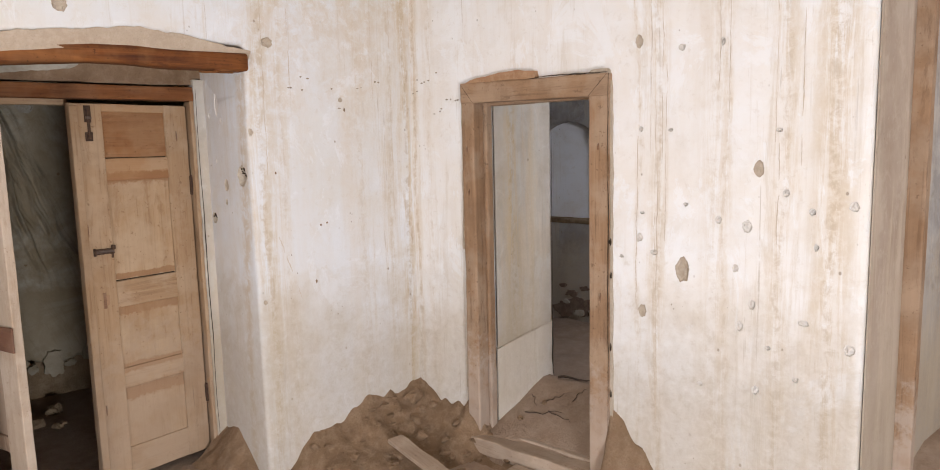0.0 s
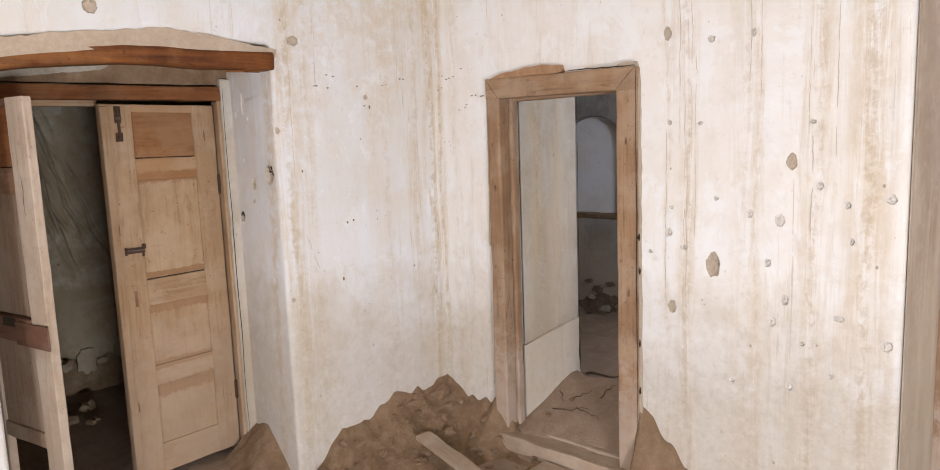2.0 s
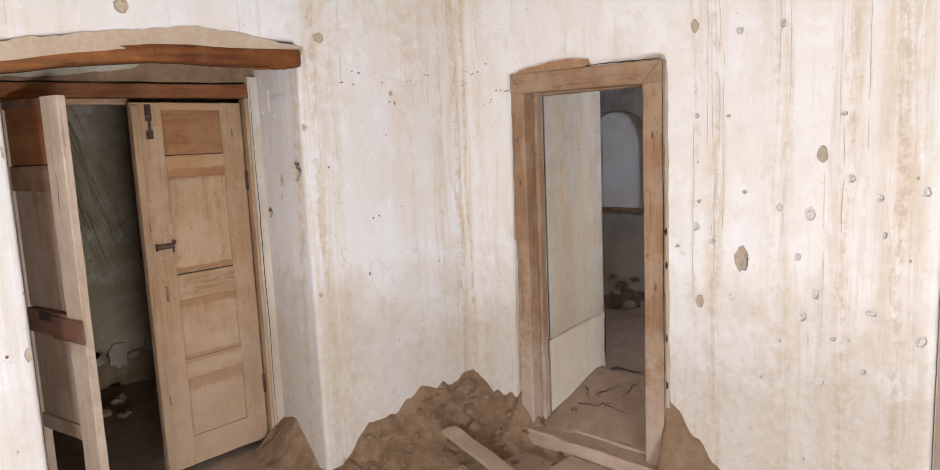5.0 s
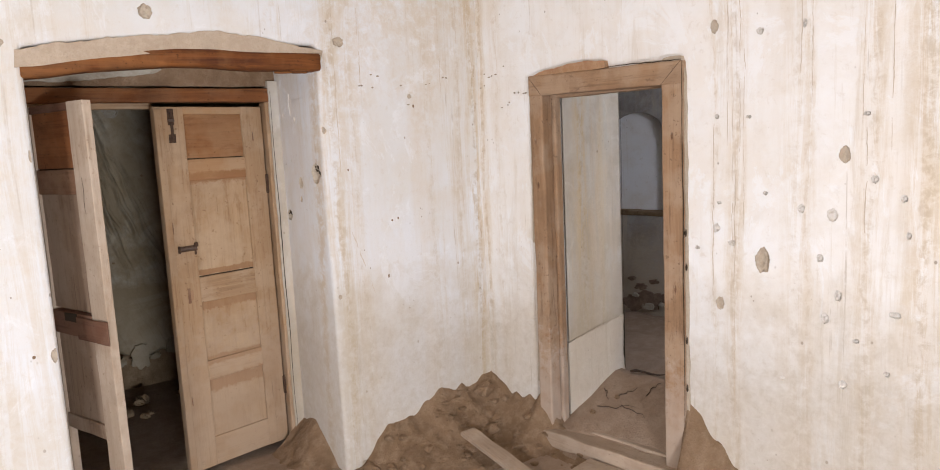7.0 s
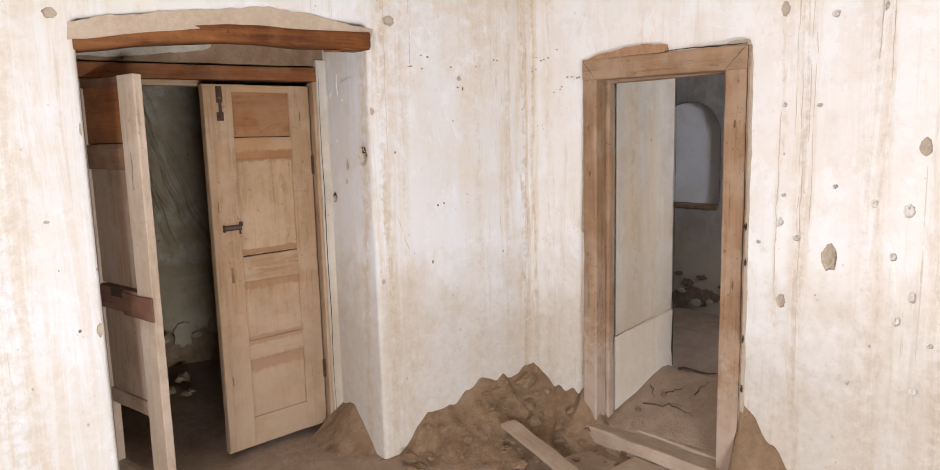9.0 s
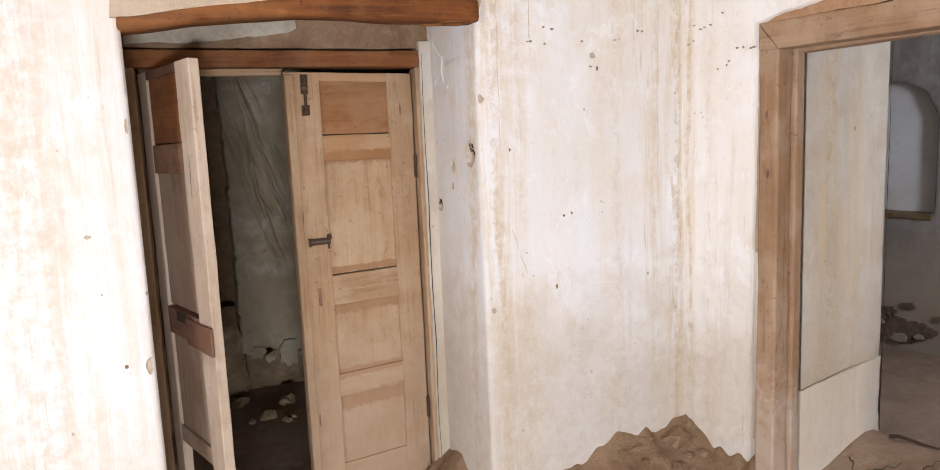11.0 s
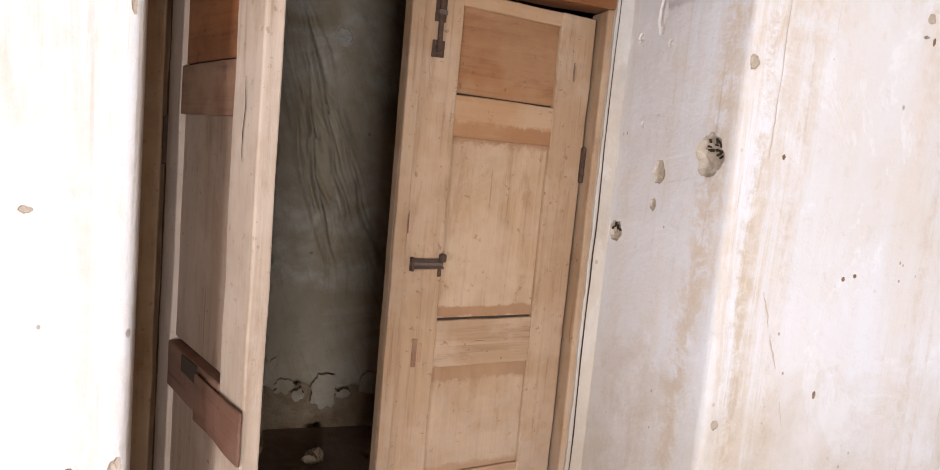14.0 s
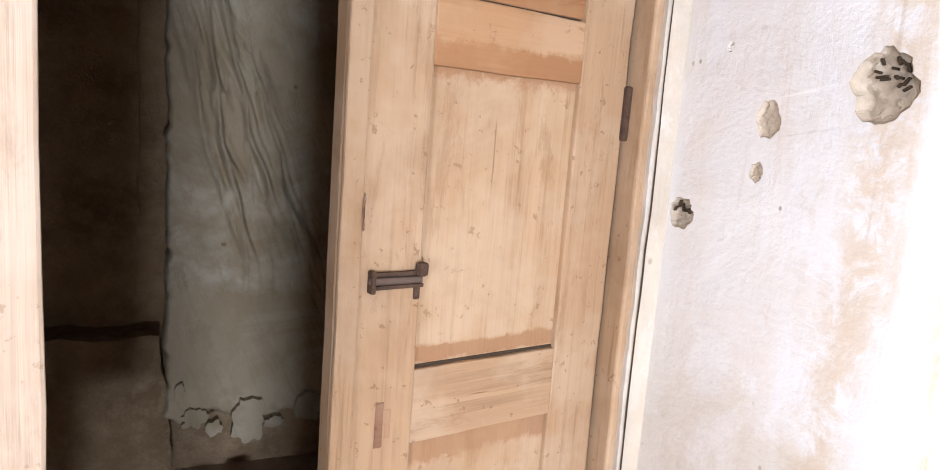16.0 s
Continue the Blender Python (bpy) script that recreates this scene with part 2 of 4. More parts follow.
# far darker than the other limewash: the room's dimness is in this colour
M_SIDE_DIM = plaster("limewash_dim_side_room", (0.36, 0.35, 0.345), (0.25, 0.225, 0.20), [], 0.5, 1.1, 0.9)
M_MUD = earth("mud_brown", (0.27, 0.175, 0.105), (0.20, 0.125, 0.07), (0.36, 0.26, 0.175), 1.8, 0.035)
M_CHIP = earth("bare_clay", (0.50, 0.42, 0.33), (0.43, 0.35, 0.265), (0.56, 0.49, 0.40), 5.0, 0.006)
M_BAND = earth("clay_band", (0.50, 0.405, 0.31), (0.44, 0.345, 0.255), (0.57, 0.48, 0.385), 3.0, 0.01)
M_FLOOR = earth("dirt", (0.36, 0.265, 0.195), (0.29, 0.205, 0.145), (0.44, 0.34, 0.26), 1.3, 0.02)
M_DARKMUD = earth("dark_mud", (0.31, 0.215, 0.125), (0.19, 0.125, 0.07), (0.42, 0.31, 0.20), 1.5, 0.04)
M_CELLAR = cellar_plaster("smoky_plaster")
M_FLAKE = earth("pale_flake", (0.42, 0.38, 0.31), (0.34, 0.29, 0.22), (0.50, 0.46, 0.39), 4.0, 0.008)
M_PALE_WOOD = wood("wood_pale", (0.405, 0.272, 0.160), (0.335, 0.212, 0.118), (0.160, 0.086, 0.042), (0.450, 0.332, 0.222), 2, 0.55, 0.8, zones=[(2, 0.15, 0.80, (0.40, 0.295, 0.21), 0.55)])
M_PALE_WOOD_X = wood("wood_pale_across", (0.405, 0.272, 0.160), (0.335, 0.212, 0.118), (0.160, 0.086, 0.042), (0.450, 0.332, 0.222), 0, 0.55, 0.8, zones=[(2, 0.15, 0.80, (0.40, 0.295, 0.21), 0.55)])
M_RED_WOOD = wood("wood_red", (0.25, 0.095, 0.032), (0.17, 0.058, 0.019), (0.05, 0.018, 0.008), (0.30, 0.15, 0.07), 0, 0.3)
M_HEAD_WOOD = wood("wood_head", (0.23, 0.088, 0.028), (0.15, 0.052, 0.017), (0.05, 0.017, 0.007), (0.27, 0.14, 0.07), 0, 0.35)
M_LINTEL = wood("wood_lintel", (0.27, 0.095, 0.022), (0.085, 0.026, 0.009), (0.025, 0.009, 0.005), (0.33, 0.16, 0.06), 0, 0.3)
M_STAIN = wood("wood_stain", (0.36, 0.215, 0.12), (0.31, 0.175, 0.09), (0.2, 0.1, 0.05), (0.42, 0.29, 0.19), 2, 0.4)
M_RED_DARK = wood("wood_red_dark", (0.175, 0.086, 0.052), (0.12, 0.056, 0.034), (0.05, 0.023, 0.015), (0.24, 0.15, 0.105), 0, 0.3)
M_BROWN_WOOD = wood("wood_brown", (0.246, 0.136, 0.079), (0.176, 0.092, 0.053), (0.079, 0.040, 0.022), (0.334, 0.224, 0.150), 0, 0.35)
M_GREY_WOOD = wood("wood_grey", (0.315, 0.225, 0.158), (0.25, 0.17, 0.115), (0.12, 0.072, 0.044), (0.37, 0.28, 0.21), 2, 0.6)
M_FRAME = wood("wood_frame", (0.37, 0.235, 0.14), (0.28, 0.165, 0.09), (0.10, 0.055, 0.03), (0.44, 0.33, 0.235), 2, 0.5, 0.8, zones=[(2, 0.10, 0.65, (0.46, 0.37, 0.30), 0.75)])
M_FRAME_X = wood("wood_frame_across", (0.37, 0.235, 0.14), (0.28, 0.165, 0.09), (0.10, 0.055, 0.03), (0.44, 0.33, 0.235), 0, 0.4)
M_SILL = wood("wood_sill", (0.44, 0.34, 0.255), (0.37, 0.275, 0.20), (0.2, 0.14, 0.095), (0.47, 0.375, 0.29), 0, 0.75)
M_PALE_CHIP = earth("grey_knock", (0.74, 0.70, 0.65), (0.68, 0.63, 0.57), (0.79, 0.76, 0.72), 6.0, 0.006)
M_DARK_RIM = earth("dark_torn_rim", (0.33, 0.27, 0.20), (0.27, 0.21, 0.15), (0.40, 0.34, 0.27), 7.0, 0.004)
M_KNOCK = earth("beige_knock", (0.57, 0.49, 0.39), (0.48, 0.40, 0.305), (0.64, 0.57, 0.47), 6.0, 0.008)
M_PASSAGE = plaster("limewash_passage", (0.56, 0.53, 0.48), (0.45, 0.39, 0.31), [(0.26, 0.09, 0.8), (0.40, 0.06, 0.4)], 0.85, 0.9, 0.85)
# brown plaster, with the shade of the third opening's reveal in the colour
M_REVEAL_SHADED = plaster("limewash_reveal_shaded", (0.44, 0.36, 0.29), (0.36, 0.28, 0.215), [], 0.5, 0.6, 0.5)
M_CLAY_RED = earth("reddish_clay", (0.42, 0.25, 0.14), (0.36, 0.20, 0.11), (0.50, 0.34, 0.21), 4.0, 0.01)
M_DRIP = earth("muddy_run", (0.60, 0.51, 0.40), (0.50, 0.41, 0.31), (0.68, 0.60, 0.50), 8.0, 0.002)
M_RED_TOP = wood("wood_orange", (0.295, 0.142, 0.058), (0.24, 0.108, 0.042), (0.13, 0.052, 0.02), (0.34, 0.205, 0.11), 0, 0.45)
M_RED_PALE = wood("wood_orange_pale", (0.400, 0.248, 0.134), (0.350, 0.200, 0.098), (0.210, 0.108, 0.047), (0.435, 0.305, 0.192), 0, 0.5, 0.8, zones=[(2, 1.527, 0.040, (0.27, 0.125, 0.05), 0.85)])
M_BLOND = wood("wood_blond", (0.435, 0.298, 0.176), (0.365, 0.235, 0.130), (0.200, 0.110, 0.052), (0.472, 0.355, 0.240), 2, 0.55, 0.8, zones=[(2, 0.15, 0.80, (0.40, 0.295, 0.21), 0.55), (2, 1.53, 0.045, (0.27, 0.135, 0.06), 0.75), (2, 0.885, 0.035, (0.27, 0.135, 0.06), 0.7), (2, 1.052, 0.022, (0.27, 0.135, 0.06), 0.8), (2, 0.47, 0.05, (0.27, 0.135, 0.06), 0.55), (2, 0.60, 0.03, (0.27, 0.135, 0.06), 0.5), (2, 1.80, 0.22, (0.36, 0.20, 0.10), 0.6)])
M_BLOND_X = wood("wood_blond_across", (0.435, 0.298, 0.176), (0.365, 0.235, 0.130), (0.200, 0.110, 0.052), (0.472, 0.355, 0.240), 0, 0.55, 0.8, zones=[(2, 0.15, 0.80, (0.40, 0.295, 0.21), 0.55), (2, 1.53, 0.045, (0.27, 0.135, 0.06), 0.75), (2, 0.885, 0.035, (0.27, 0.135, 0.06), 0.7), (2, 1.052, 0.022, (0.27, 0.135, 0.06), 0.8), (2, 0.47, 0.05, (0.27, 0.135, 0.06), 0.55), (2, 0.60, 0.03, (0.27, 0.135, 0.06), 0.5), (2, 1.80, 0.22, (0.36, 0.20, 0.10), 0.6)])
M_GREY_PALE = wood("wood_grey_pale", (0.49, 0.395, 0.305), (0.42, 0.325, 0.24), (0.25, 0.17, 0.11), (0.52, 0.43, 0.345), 2, 0.6)
M_IRON = iron("rusty_iron")
M_RUST = earth("dark_rust", (0.075, 0.045, 0.03), (0.045, 0.028, 0.02), (0.15, 0.085, 0.05), 30.0, 0.002)
M_CRACK = Nodes("crack_black").done((0.05, 0.035, 0.022), 1.0)


# ---- building helpers ----
def link(name, bm, material, parent=None, label="", smooth=False):
    me = bpy.data.meshes.new(name)
    bmesh.ops.recalc_face_normals(bm, faces=bm.faces)
    bm.to_mesh(me)
    bm.free()
    for p in me.polygons:
        p.use_smooth = smooth
    me.materials.append(material)
    ob = new(name, me)
    if parent is not None:
        ob.parent = parent
    if label:
        ob["label"] = label
    return ob


def part(name, bm, material, parent, label="", smooth=False):
    return link(name, bm, material, parent, label, smooth)


def thing(name, m, label, category, group="", kind=""):
    ob = new(name)
    ob.matrix_world = m
    ob.empty_display_size = 0.1
    return tagged(ob, label, category, group, kind)


def slab(x0, x1, y0, y1, z0, z1, bevel=0.004, wear=0.0, cuts=0, seed=0, bm=None):
    """A block with softened, slightly uneven edges. cuts: divisions along its longest side."""
    out = bm or bmesh.new()
    one = bmesh.new()
    size = (x1 - x0, y1 - y0, z1 - z0)
    bmesh.ops.create_cube(one, size=1.0)
    for v in one.verts:
        v.co = Vector(((x0 + x1) / 2 + v.co.x * size[0], (y0 + y1) / 2 + v.co.y * size[1], (z0 + z1) / 2 + v.co.z * size[2]))
    if cuts:
        k = max(range(3), key=lambda i: size[i])
        edges = [e for e in one.edges if abs((e.verts[0].co - e.verts[1].co)[k]) > size[k] * 0.9]
        bmesh.ops.subdivide_edges(one, edges=edges, cuts=cuts, use_grid_fill=True)
    if bevel:
        edges = [e for e in one.edges if len(e.link_faces) == 2 and e.calc_face_angle(0) > 0.5]
        bmesh.ops.bevel(one, geom=edges, offset=bevel, segments=2, affect="EDGES", profile=0.5)
    if wear:
        for v in one.verts:
            q = v.co * 9 + Vector((seed, seed * 2.7, seed * 1.3))
            v.co += Vector((noise.noise(q), noise.noise(q + Vector((31, 0, 0))), noise.noise(q + Vector((0, 47, 0))))) * wear
    me = bpy.data.meshes.new("tmp")
    one.to_mesh(me)
    one.free()
    out.from_mesh(me)
    bpy.data.meshes.remove(me)
    return out


def uneven(s, z, seed, amount=1.0):
    return amount * (0.014 * noise.noise(Vector((s * 1.1, z * 1.1, seed))) + 0.006 * noise.noise(Vector((s * 4.3, z * 4.3, seed + 9))))


def wall(name, s0, s1, height, thick, openings, material, m, label, seed=0.0, step=0.07, lean=None, bevel=0.02, splay=()):
    """A thick, uneven wall in its own plane: x along it, y into it. openings: (from, to, sill, top, arch) with arch(s) the underside."""
    ss = {round(s0 + i * (s1 - s0) / max(1, round((s1 - s0) / step)), 4) for i in range(max(1, round((s1 - s0) / step)) + 1)}
    zs = {round(i * height / round(height / step), 4) for i in range(round(height / step) + 1)}
    for a, b, z0, top, arch in openings:
        ss = {s for s in ss if abs(s - a) > step * 0.5 and abs(s - b) > step * 0.5} | {a, b}
        zs = {z for z in zs if not top - step * 0.5 < z < top + (0.22 if arch else step * 0.5)} | {top}
        if z0 > 0:
            zs = {z for z in zs if abs(z - z0) > step * 0.5} | {z0}
    ss, zs = sorted(ss | {s0, s1}), sorted(zs | {0.0, height})
    bm = bmesh.new()
    grid = {}
    for i, s in enumerate(ss):
        for j, z in enumerate(zs):
            for a, b, z0, top, arch in openings:
                if arch and a <= s <= b and z == top:
                    z = arch(s)
            y = uneven(s, z, seed) + (lean(s) if lean else 0.0)
            grid[i, j] = bm.verts.new((s, y, z))
    faces = []
    for i in range(len(ss) - 1):
        for j in range(len(zs) - 1):
            mid_s, mid_z = (ss[i] + ss[i + 1]) / 2, (zs[j] + zs[j + 1]) / 2
            if any(a < mid_s < b and z0 < mid_z < top for a, b, z0, top, arch in openings):
                continue
            faces.append(bm.faces.new([grid[i, j], grid[i + 1, j], grid[i + 1, j + 1], grid[i, j + 1]]))
    for v in [v for v in bm.verts if not v.link_faces]:
        bm.verts.remove(v)
    got = bmesh.ops.extrude_face_region(bm, geom=faces)
    fresh = [g for g in got["geom"] if isinstance(g, bmesh.types.BMVert)]
    for v in fresh:
        for at, shift in splay:
            if abs(v.co.x - at) < 0.002:
                v.co.x += shift
        v.co.y += thick
    bmesh.ops.recalc_face_normals(bm, faces=bm.faces)
    if bevel:
        edges = []
        for e in bm.edges:
            if len(e.link_faces) == 2 and e.calc_face_angle(0) > 0.9:
                mid = (e.verts[0].co + e.verts[1].co) / 2
                if s0 + 0.03 < mid.x < s1 - 0.03 and 0.02 < mid.z < height - 0.03:
                    edges.append(e)
        bmesh.ops.bevel(bm, geom=edges, offset=bevel, segments=3, affect="EDGES", profile=0.5)
    ob = link(name, bm, material, None, "", True)
    ob.matrix_world = m
    return tagged(ob, label, "wall", kind="structure")


def ragged(pairs, n, amount, seed, loop=True):
    """An outline through the given corner points, with a torn edge."""
    out = []
    for k, (a, b) in enumerate(zip(pairs, pairs[1:] + (pairs[:1] if loop else []))):
        steps = max(1, int(math.dist(a, b) / n))
        for i in range(steps):
            f = i / steps
            x, z = a[0] + (b[0] - a[0]) * f, a[1] + (b[1] - a[1]) * f
            q = Vector((x * 9 + seed, z * 9, seed * 3))
            q2 = Vector((x * 31 + seed, z * 31, seed * 5))
            out.append((x + amount * (noise.noise(q) + 0.5 * noise.noise(q2)), z + amount * (noise.noise(q + Vector((0, 0, 50))) + 0.5 * noise.noise(q2 + Vector((0, 0, 20))))))
    return out


def sheet(outline, y_front, y_back, bm=None):
    """A flat layer with the given outline in x and z, between two depths."""
    bm = bm or bmesh.new()
    f = [bm.verts.new((x, y_front, z)) for x, z in outline]
    b = [bm.verts.new((x, y_back, z)) for x, z in outline]
    bm.faces.new(f)
    bm.faces.new(b[::-1])
    for i in range(len(f)):
        k = (i + 1) % len(f)
        bm.faces.new((f[i], b[i], b[k], f[k]))
    return bm


def chip(parent, s, z, w, h, seed, depth_at, material=None, axis="y"):
    """A knocked-out spot in the plaster: a torn rim, its upper inside darkened as shade, round a shallow dish of clay.
    """
    rng = random.Random(seed)
    bm = bmesh.new()
    n = 26
    rings = []
    for r, lift in ((1.0, 0.0008), (0.90, 0.0045), (0.72, 0.0022), (0.40, 0.0012)):
        ring = []
        for i in range(n):
            a = 2 * math.pi * i / n
            k = r * (1 + 0.22 * noise.noise(Vector((math.cos(a) * 1.7 + seed, math.sin(a) * 1.7, seed))) + 0.12 * noise.noise(Vector((math.cos(a) * 6 + seed, math.sin(a) * 6, seed))) + (rng.random() - 0.5) * 0.09)
            u, v = s + w / 2 * k * math.cos(a), z + h / 2 * k * math.sin(a)
            if axis == "y":
                ring.append(bm.verts.new((u, depth_at(u, v) - lift, v)))
            else:
                ring.append(bm.verts.new((depth_at(u, v) - lift, u, v)))
        rings.append(ring)
    for level, (p, q) in enumerate(zip(rings, rings[1:])):
        for i in range(n):
            k = (i + 1) % n
            face = bm.faces.new((p[i], p[k], q[k], q[i]))
            # dark crescent on the upper inner ring paints the dent's shade
            face.material_index = 1 if level == 1 and math.sin(2 * math.pi * i / n + 0.6) + 0.8 * noise.noise(Vector((i * 0.5, seed, 0))) > -0.1 else 0
    bm.faces.new(rings[-1])
    ob = part("plaster_chip", bm, material or M_CHIP, parent, "", True)
    ob.data.materials.append(M_DARK_RIM)
    return ob


def crack(parent, points, width, depth_at, axis="y"):
    """A thin jagged crack, or a lifted flake's edge, along points in the wall's plane."""
    bm = bmesh.new()
    path = []
    for (a, b), (c, d) in zip(points, points[1:]):
        for i in range(4):
            f = i / 4
            path.append((a + (c - a) * f, b + (d - b) * f))
    path.append(points[-1])
    left, right = [], []
    for i, (u, v) in enumerate(path):
        taper = 0.35 + 0.65 * math.sin(math.pi * (i + 0.5) / len(path))
        j = 0.5 * width * noise.noise(Vector((u * 60, v * 60, 3)))
        w = width * taper * (0.6 + 0.5 * abs(noise.noise(Vector((u * 35, v * 35, 8)))))
        p0, p1 = path[max(0, i - 1)], path[min(len(path) - 1, i + 1)]
        d = Vector((p1[0] - p0[0], p1[1] - p0[1])).normalized()
        for side, store in ((1, left), (-1, right)):
            uu, vv = u - d.y * side * w / 2 + j, v + d.x * side * w / 2 + j
            y = depth_at(uu, vv) - 0.0015
            store.append(bm.verts.new((uu, y, vv) if axis == "y" else (y, uu, vv)))
    for i in range(len(path) - 1):
        bm.faces.new((left[i], left[i + 1], right[i + 1], right[i]))
    return part("crack", bm, M_CRACK, parent)


# ---- setting: walls of the room ----
H = 2.75
LINTEL = [(0.30, 1.93), (0.456, 1.95), (0.69, 1.985), (0.99, 2.008), (1.15, 2.006), (1.30, 1.998), (1.49, 2.0), (1.62, 2.002), (1.8, 1.98)]


def arch_z(x):
    for (a, za), (b, zb) in zip(LINTEL, LINTEL[1:]):
        if a <= x <= b:
            return za + (zb - za) * (x - a) / (b - a)
    return LINTEL[-1][1]


def north_lean(s):
    return 3.338 + 0.04 * min(1.0, max(0.0, (s - 0.44) / 1.2))


north = wall("wall_north", -1.7, 2.62, H, 0.60, [(0.44, 1.617, 0.0, 2.0, lambda s: arch_z(s) + 0.115)], M_NORTH, Matrix(), "whitewashed mud wall with brown rain streaks and a deep doorway", 1.0, lean=north_lean, splay=((0.44, -0.06), (1.617, -0.034)))


def north_y(s, z):
    return uneven(s, z, 1.0) + north_lean(s)


D_EAST = Vector((0.158, -0.9875, 0)).normalized()
M_E = Matrix(((D_EAST.x, -D_EAST.y, 0, 2.545), (D_EAST.y, D_EAST.x, 0, 3.38), (0, 0, 1, 0), (0, 0, 0, 1)))
# along this wall: door 2 from 0.42 to 1.22, the third opening from 2.24 to 3.2
east = wall("wall_east", -0.02, 5.2, H, 0.56, [(0.44, 1.19, 0.0, 1.90, None), (2.243, 3.20, 0.0, 2.35, None)], M_EAST, M_E, "whitewashed mud wall pocked with small holes and brown streaks", 4.0, splay=((0.44, 0.065), (2.243, 0.05)))


def east_y(s, z):
    return uneven(s, z, 4.0)


wall("wall_south", -1.7, 3.6, H, 0.4, [(-0.55, 0.75, 0.0, 1.75, None)], M_PLAIN, pose(0, -1.7, 0, 0, 0, 0) @ Matrix.Diagonal((1, -1, 1, 1)), "whitewashed wall, unseen, with an assumed entrance doorway", 7.0, 0.14)
wall("wall_west", -3.6, 3.6, H, 0.4, [(-0.75, 0.0, 0.8, 1.6, None)], M_PLAIN, pose(-1.7, 0, 0, 0, 0, 90) @ pose(0, 0, 0, 0, 0, 0), "plain whitewashed mud wall, unseen, with an added low opening", 8.0, 0.14)


def plain_slab(name, x0, x1, y0, y1, z0, z1, material, label, category):
    return tagged(link(name, slab(x0, x1, y0, y1, z0, z1, 0.0), material), label, category, kind="structure")


plain_slab("ceiling", -2.2, 7.2, -3.2, 7.2, H, H + 0.2, M_PLAIN, "plain pale clay ceiling over the rooms", "ceiling")
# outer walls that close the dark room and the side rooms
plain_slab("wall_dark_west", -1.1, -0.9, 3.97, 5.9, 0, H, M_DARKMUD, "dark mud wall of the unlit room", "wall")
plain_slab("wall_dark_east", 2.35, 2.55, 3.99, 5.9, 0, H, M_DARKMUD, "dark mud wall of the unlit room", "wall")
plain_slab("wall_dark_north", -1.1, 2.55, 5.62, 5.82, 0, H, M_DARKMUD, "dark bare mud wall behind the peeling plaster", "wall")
plain_slab("wall_side_north", 2.8, 5.4, 5.1, 5.3, 0, H, M_SIDE_DIM, "plaster wall of the side room, dimness put into its grey", "wall")
plain_slab("wall_side_divider", 3.44, 5.4, 1.24, 1.38, 0, H, M_SIDE_DIM, "plaster wall between the side rooms, dimness put into its grey", "wall")
plain_slab("wall_third_east", 5.3, 5.5, -2.0, 1.24, 0, H, M_PLAIN, "pale plaster wall of the far side room", "wall")
plain_slab("wall_third_south", 3.4, 5.5, -2.2, -2.0, 0, H, M_PLAIN, "pale plaster wall of the far side room", "wall")


# ---- floor ----
def ground_h(x, y):
    h = 0.016 * noise.noise(Vector((x * 2.1, y * 2.1, 0))) + 0.009 * noise.noise(Vector((x * 6.5, y * 6.5, 4)))
    e = M_E.inverted() @ Vector((x, y, 0))
    # earth banked up in the doorway of the side room, and a higher floor behind it
    if e.y > -0.05:
        k = min(1.0, max(0.0, 1.9 * (1 - abs(e.x - 0.80) / 0.62)))
        rise = min(1.0, max(0.0, (e.y + 0.02) / 0.5))
        bank = 0.09 + 0.22 * rise if e.y < 0.55 else 0.31 * max(0.0, 1 - (e.y - 0.55) / 0.12)
        h += k * bank
    if e.y > 0.5:
        h = max(h, 0.22 * min(1.0, (e.y - 0.5) / 0.5) + 0.02 * noise.noise(Vector((x * 5, y * 5, 2))))
    return h


def sheet_grid(x0, x1, y0, y1, step, height):
    bm = bmesh.new()
    nx, ny = round((x1 - x0) / step), round((y1 - y0) / step)
    g = [[bm.verts.new((x0 + i * (x1 - x0) / nx, y0 + j * (y1 - y0) / ny, 0)) for j in range(ny + 1)] for i in range(nx + 1)]
    for row in g:
        for v in row:
            v.co.z = height(v.co.x, v.co.y)
    for i in range(nx):
        for j in range(ny):
            bm.faces.new((g[i][j], g[i + 1][j], g[i + 1][j + 1], g[i][j + 1]))
    return bm


tagged(link("floor", sheet_grid(-2.1, 5.5, -2.2, 5.9, 0.05, ground_h), M_FLOOR, None, "", True), "trodden brown dirt floor, uneven and dusty", "floor", kind="structure")


# ---- side room: far wall with a rounded niche ----
M_F = M_E @ Matrix.Translation((0, 1.973, 0))
NC, NR = -0.27, 0.275
far = wall("wall_side_east", -1.55, 2.2, H, 0.45, [(NC - NR, NC + NR, 1.04, 1.62, lambda s: 1.60 + 0.20 * math.sqrt(max(0.0, 1 - ((s - NC) / NR) ** 2)))], M_SIDE_DIM, M_F, "plaster wall with a rounded, arched niche, dimness put into its grey", 5.0, 0.055)
bm = bmesh.new()
rows = []
for z, r in [(1.02, 1.0), (1.2, 1.0), (1.4, 1.0), (1.58, 1.0), (1.66, 0.95), (1.73, 0.84), (1.79, 0.64), (1.83, 0.36), (1.845, 0.02)]:
    rows.append([bm.verts.new((NC + (NR + 0.01) * r * math.copysign(abs(math.cos(math.pi * i / 18)) ** 0.5, math.cos(math.pi * i / 18)), 0.005 + 0.09 * r * math.sin(math.pi * i / 18) ** 0.35, z)) for i in range(19)])
for a, b in zip(rows, rows[1:]):
    for i in range(18):
        bm.faces.new((a[i], a[i + 1], b[i + 1], b[i]))
M_NICHE = plaster("limewash_niche", (0.86, 0.87, 0.89), (0.82, 0.81, 0.80), [], 0.2, 0.5, 0.0)
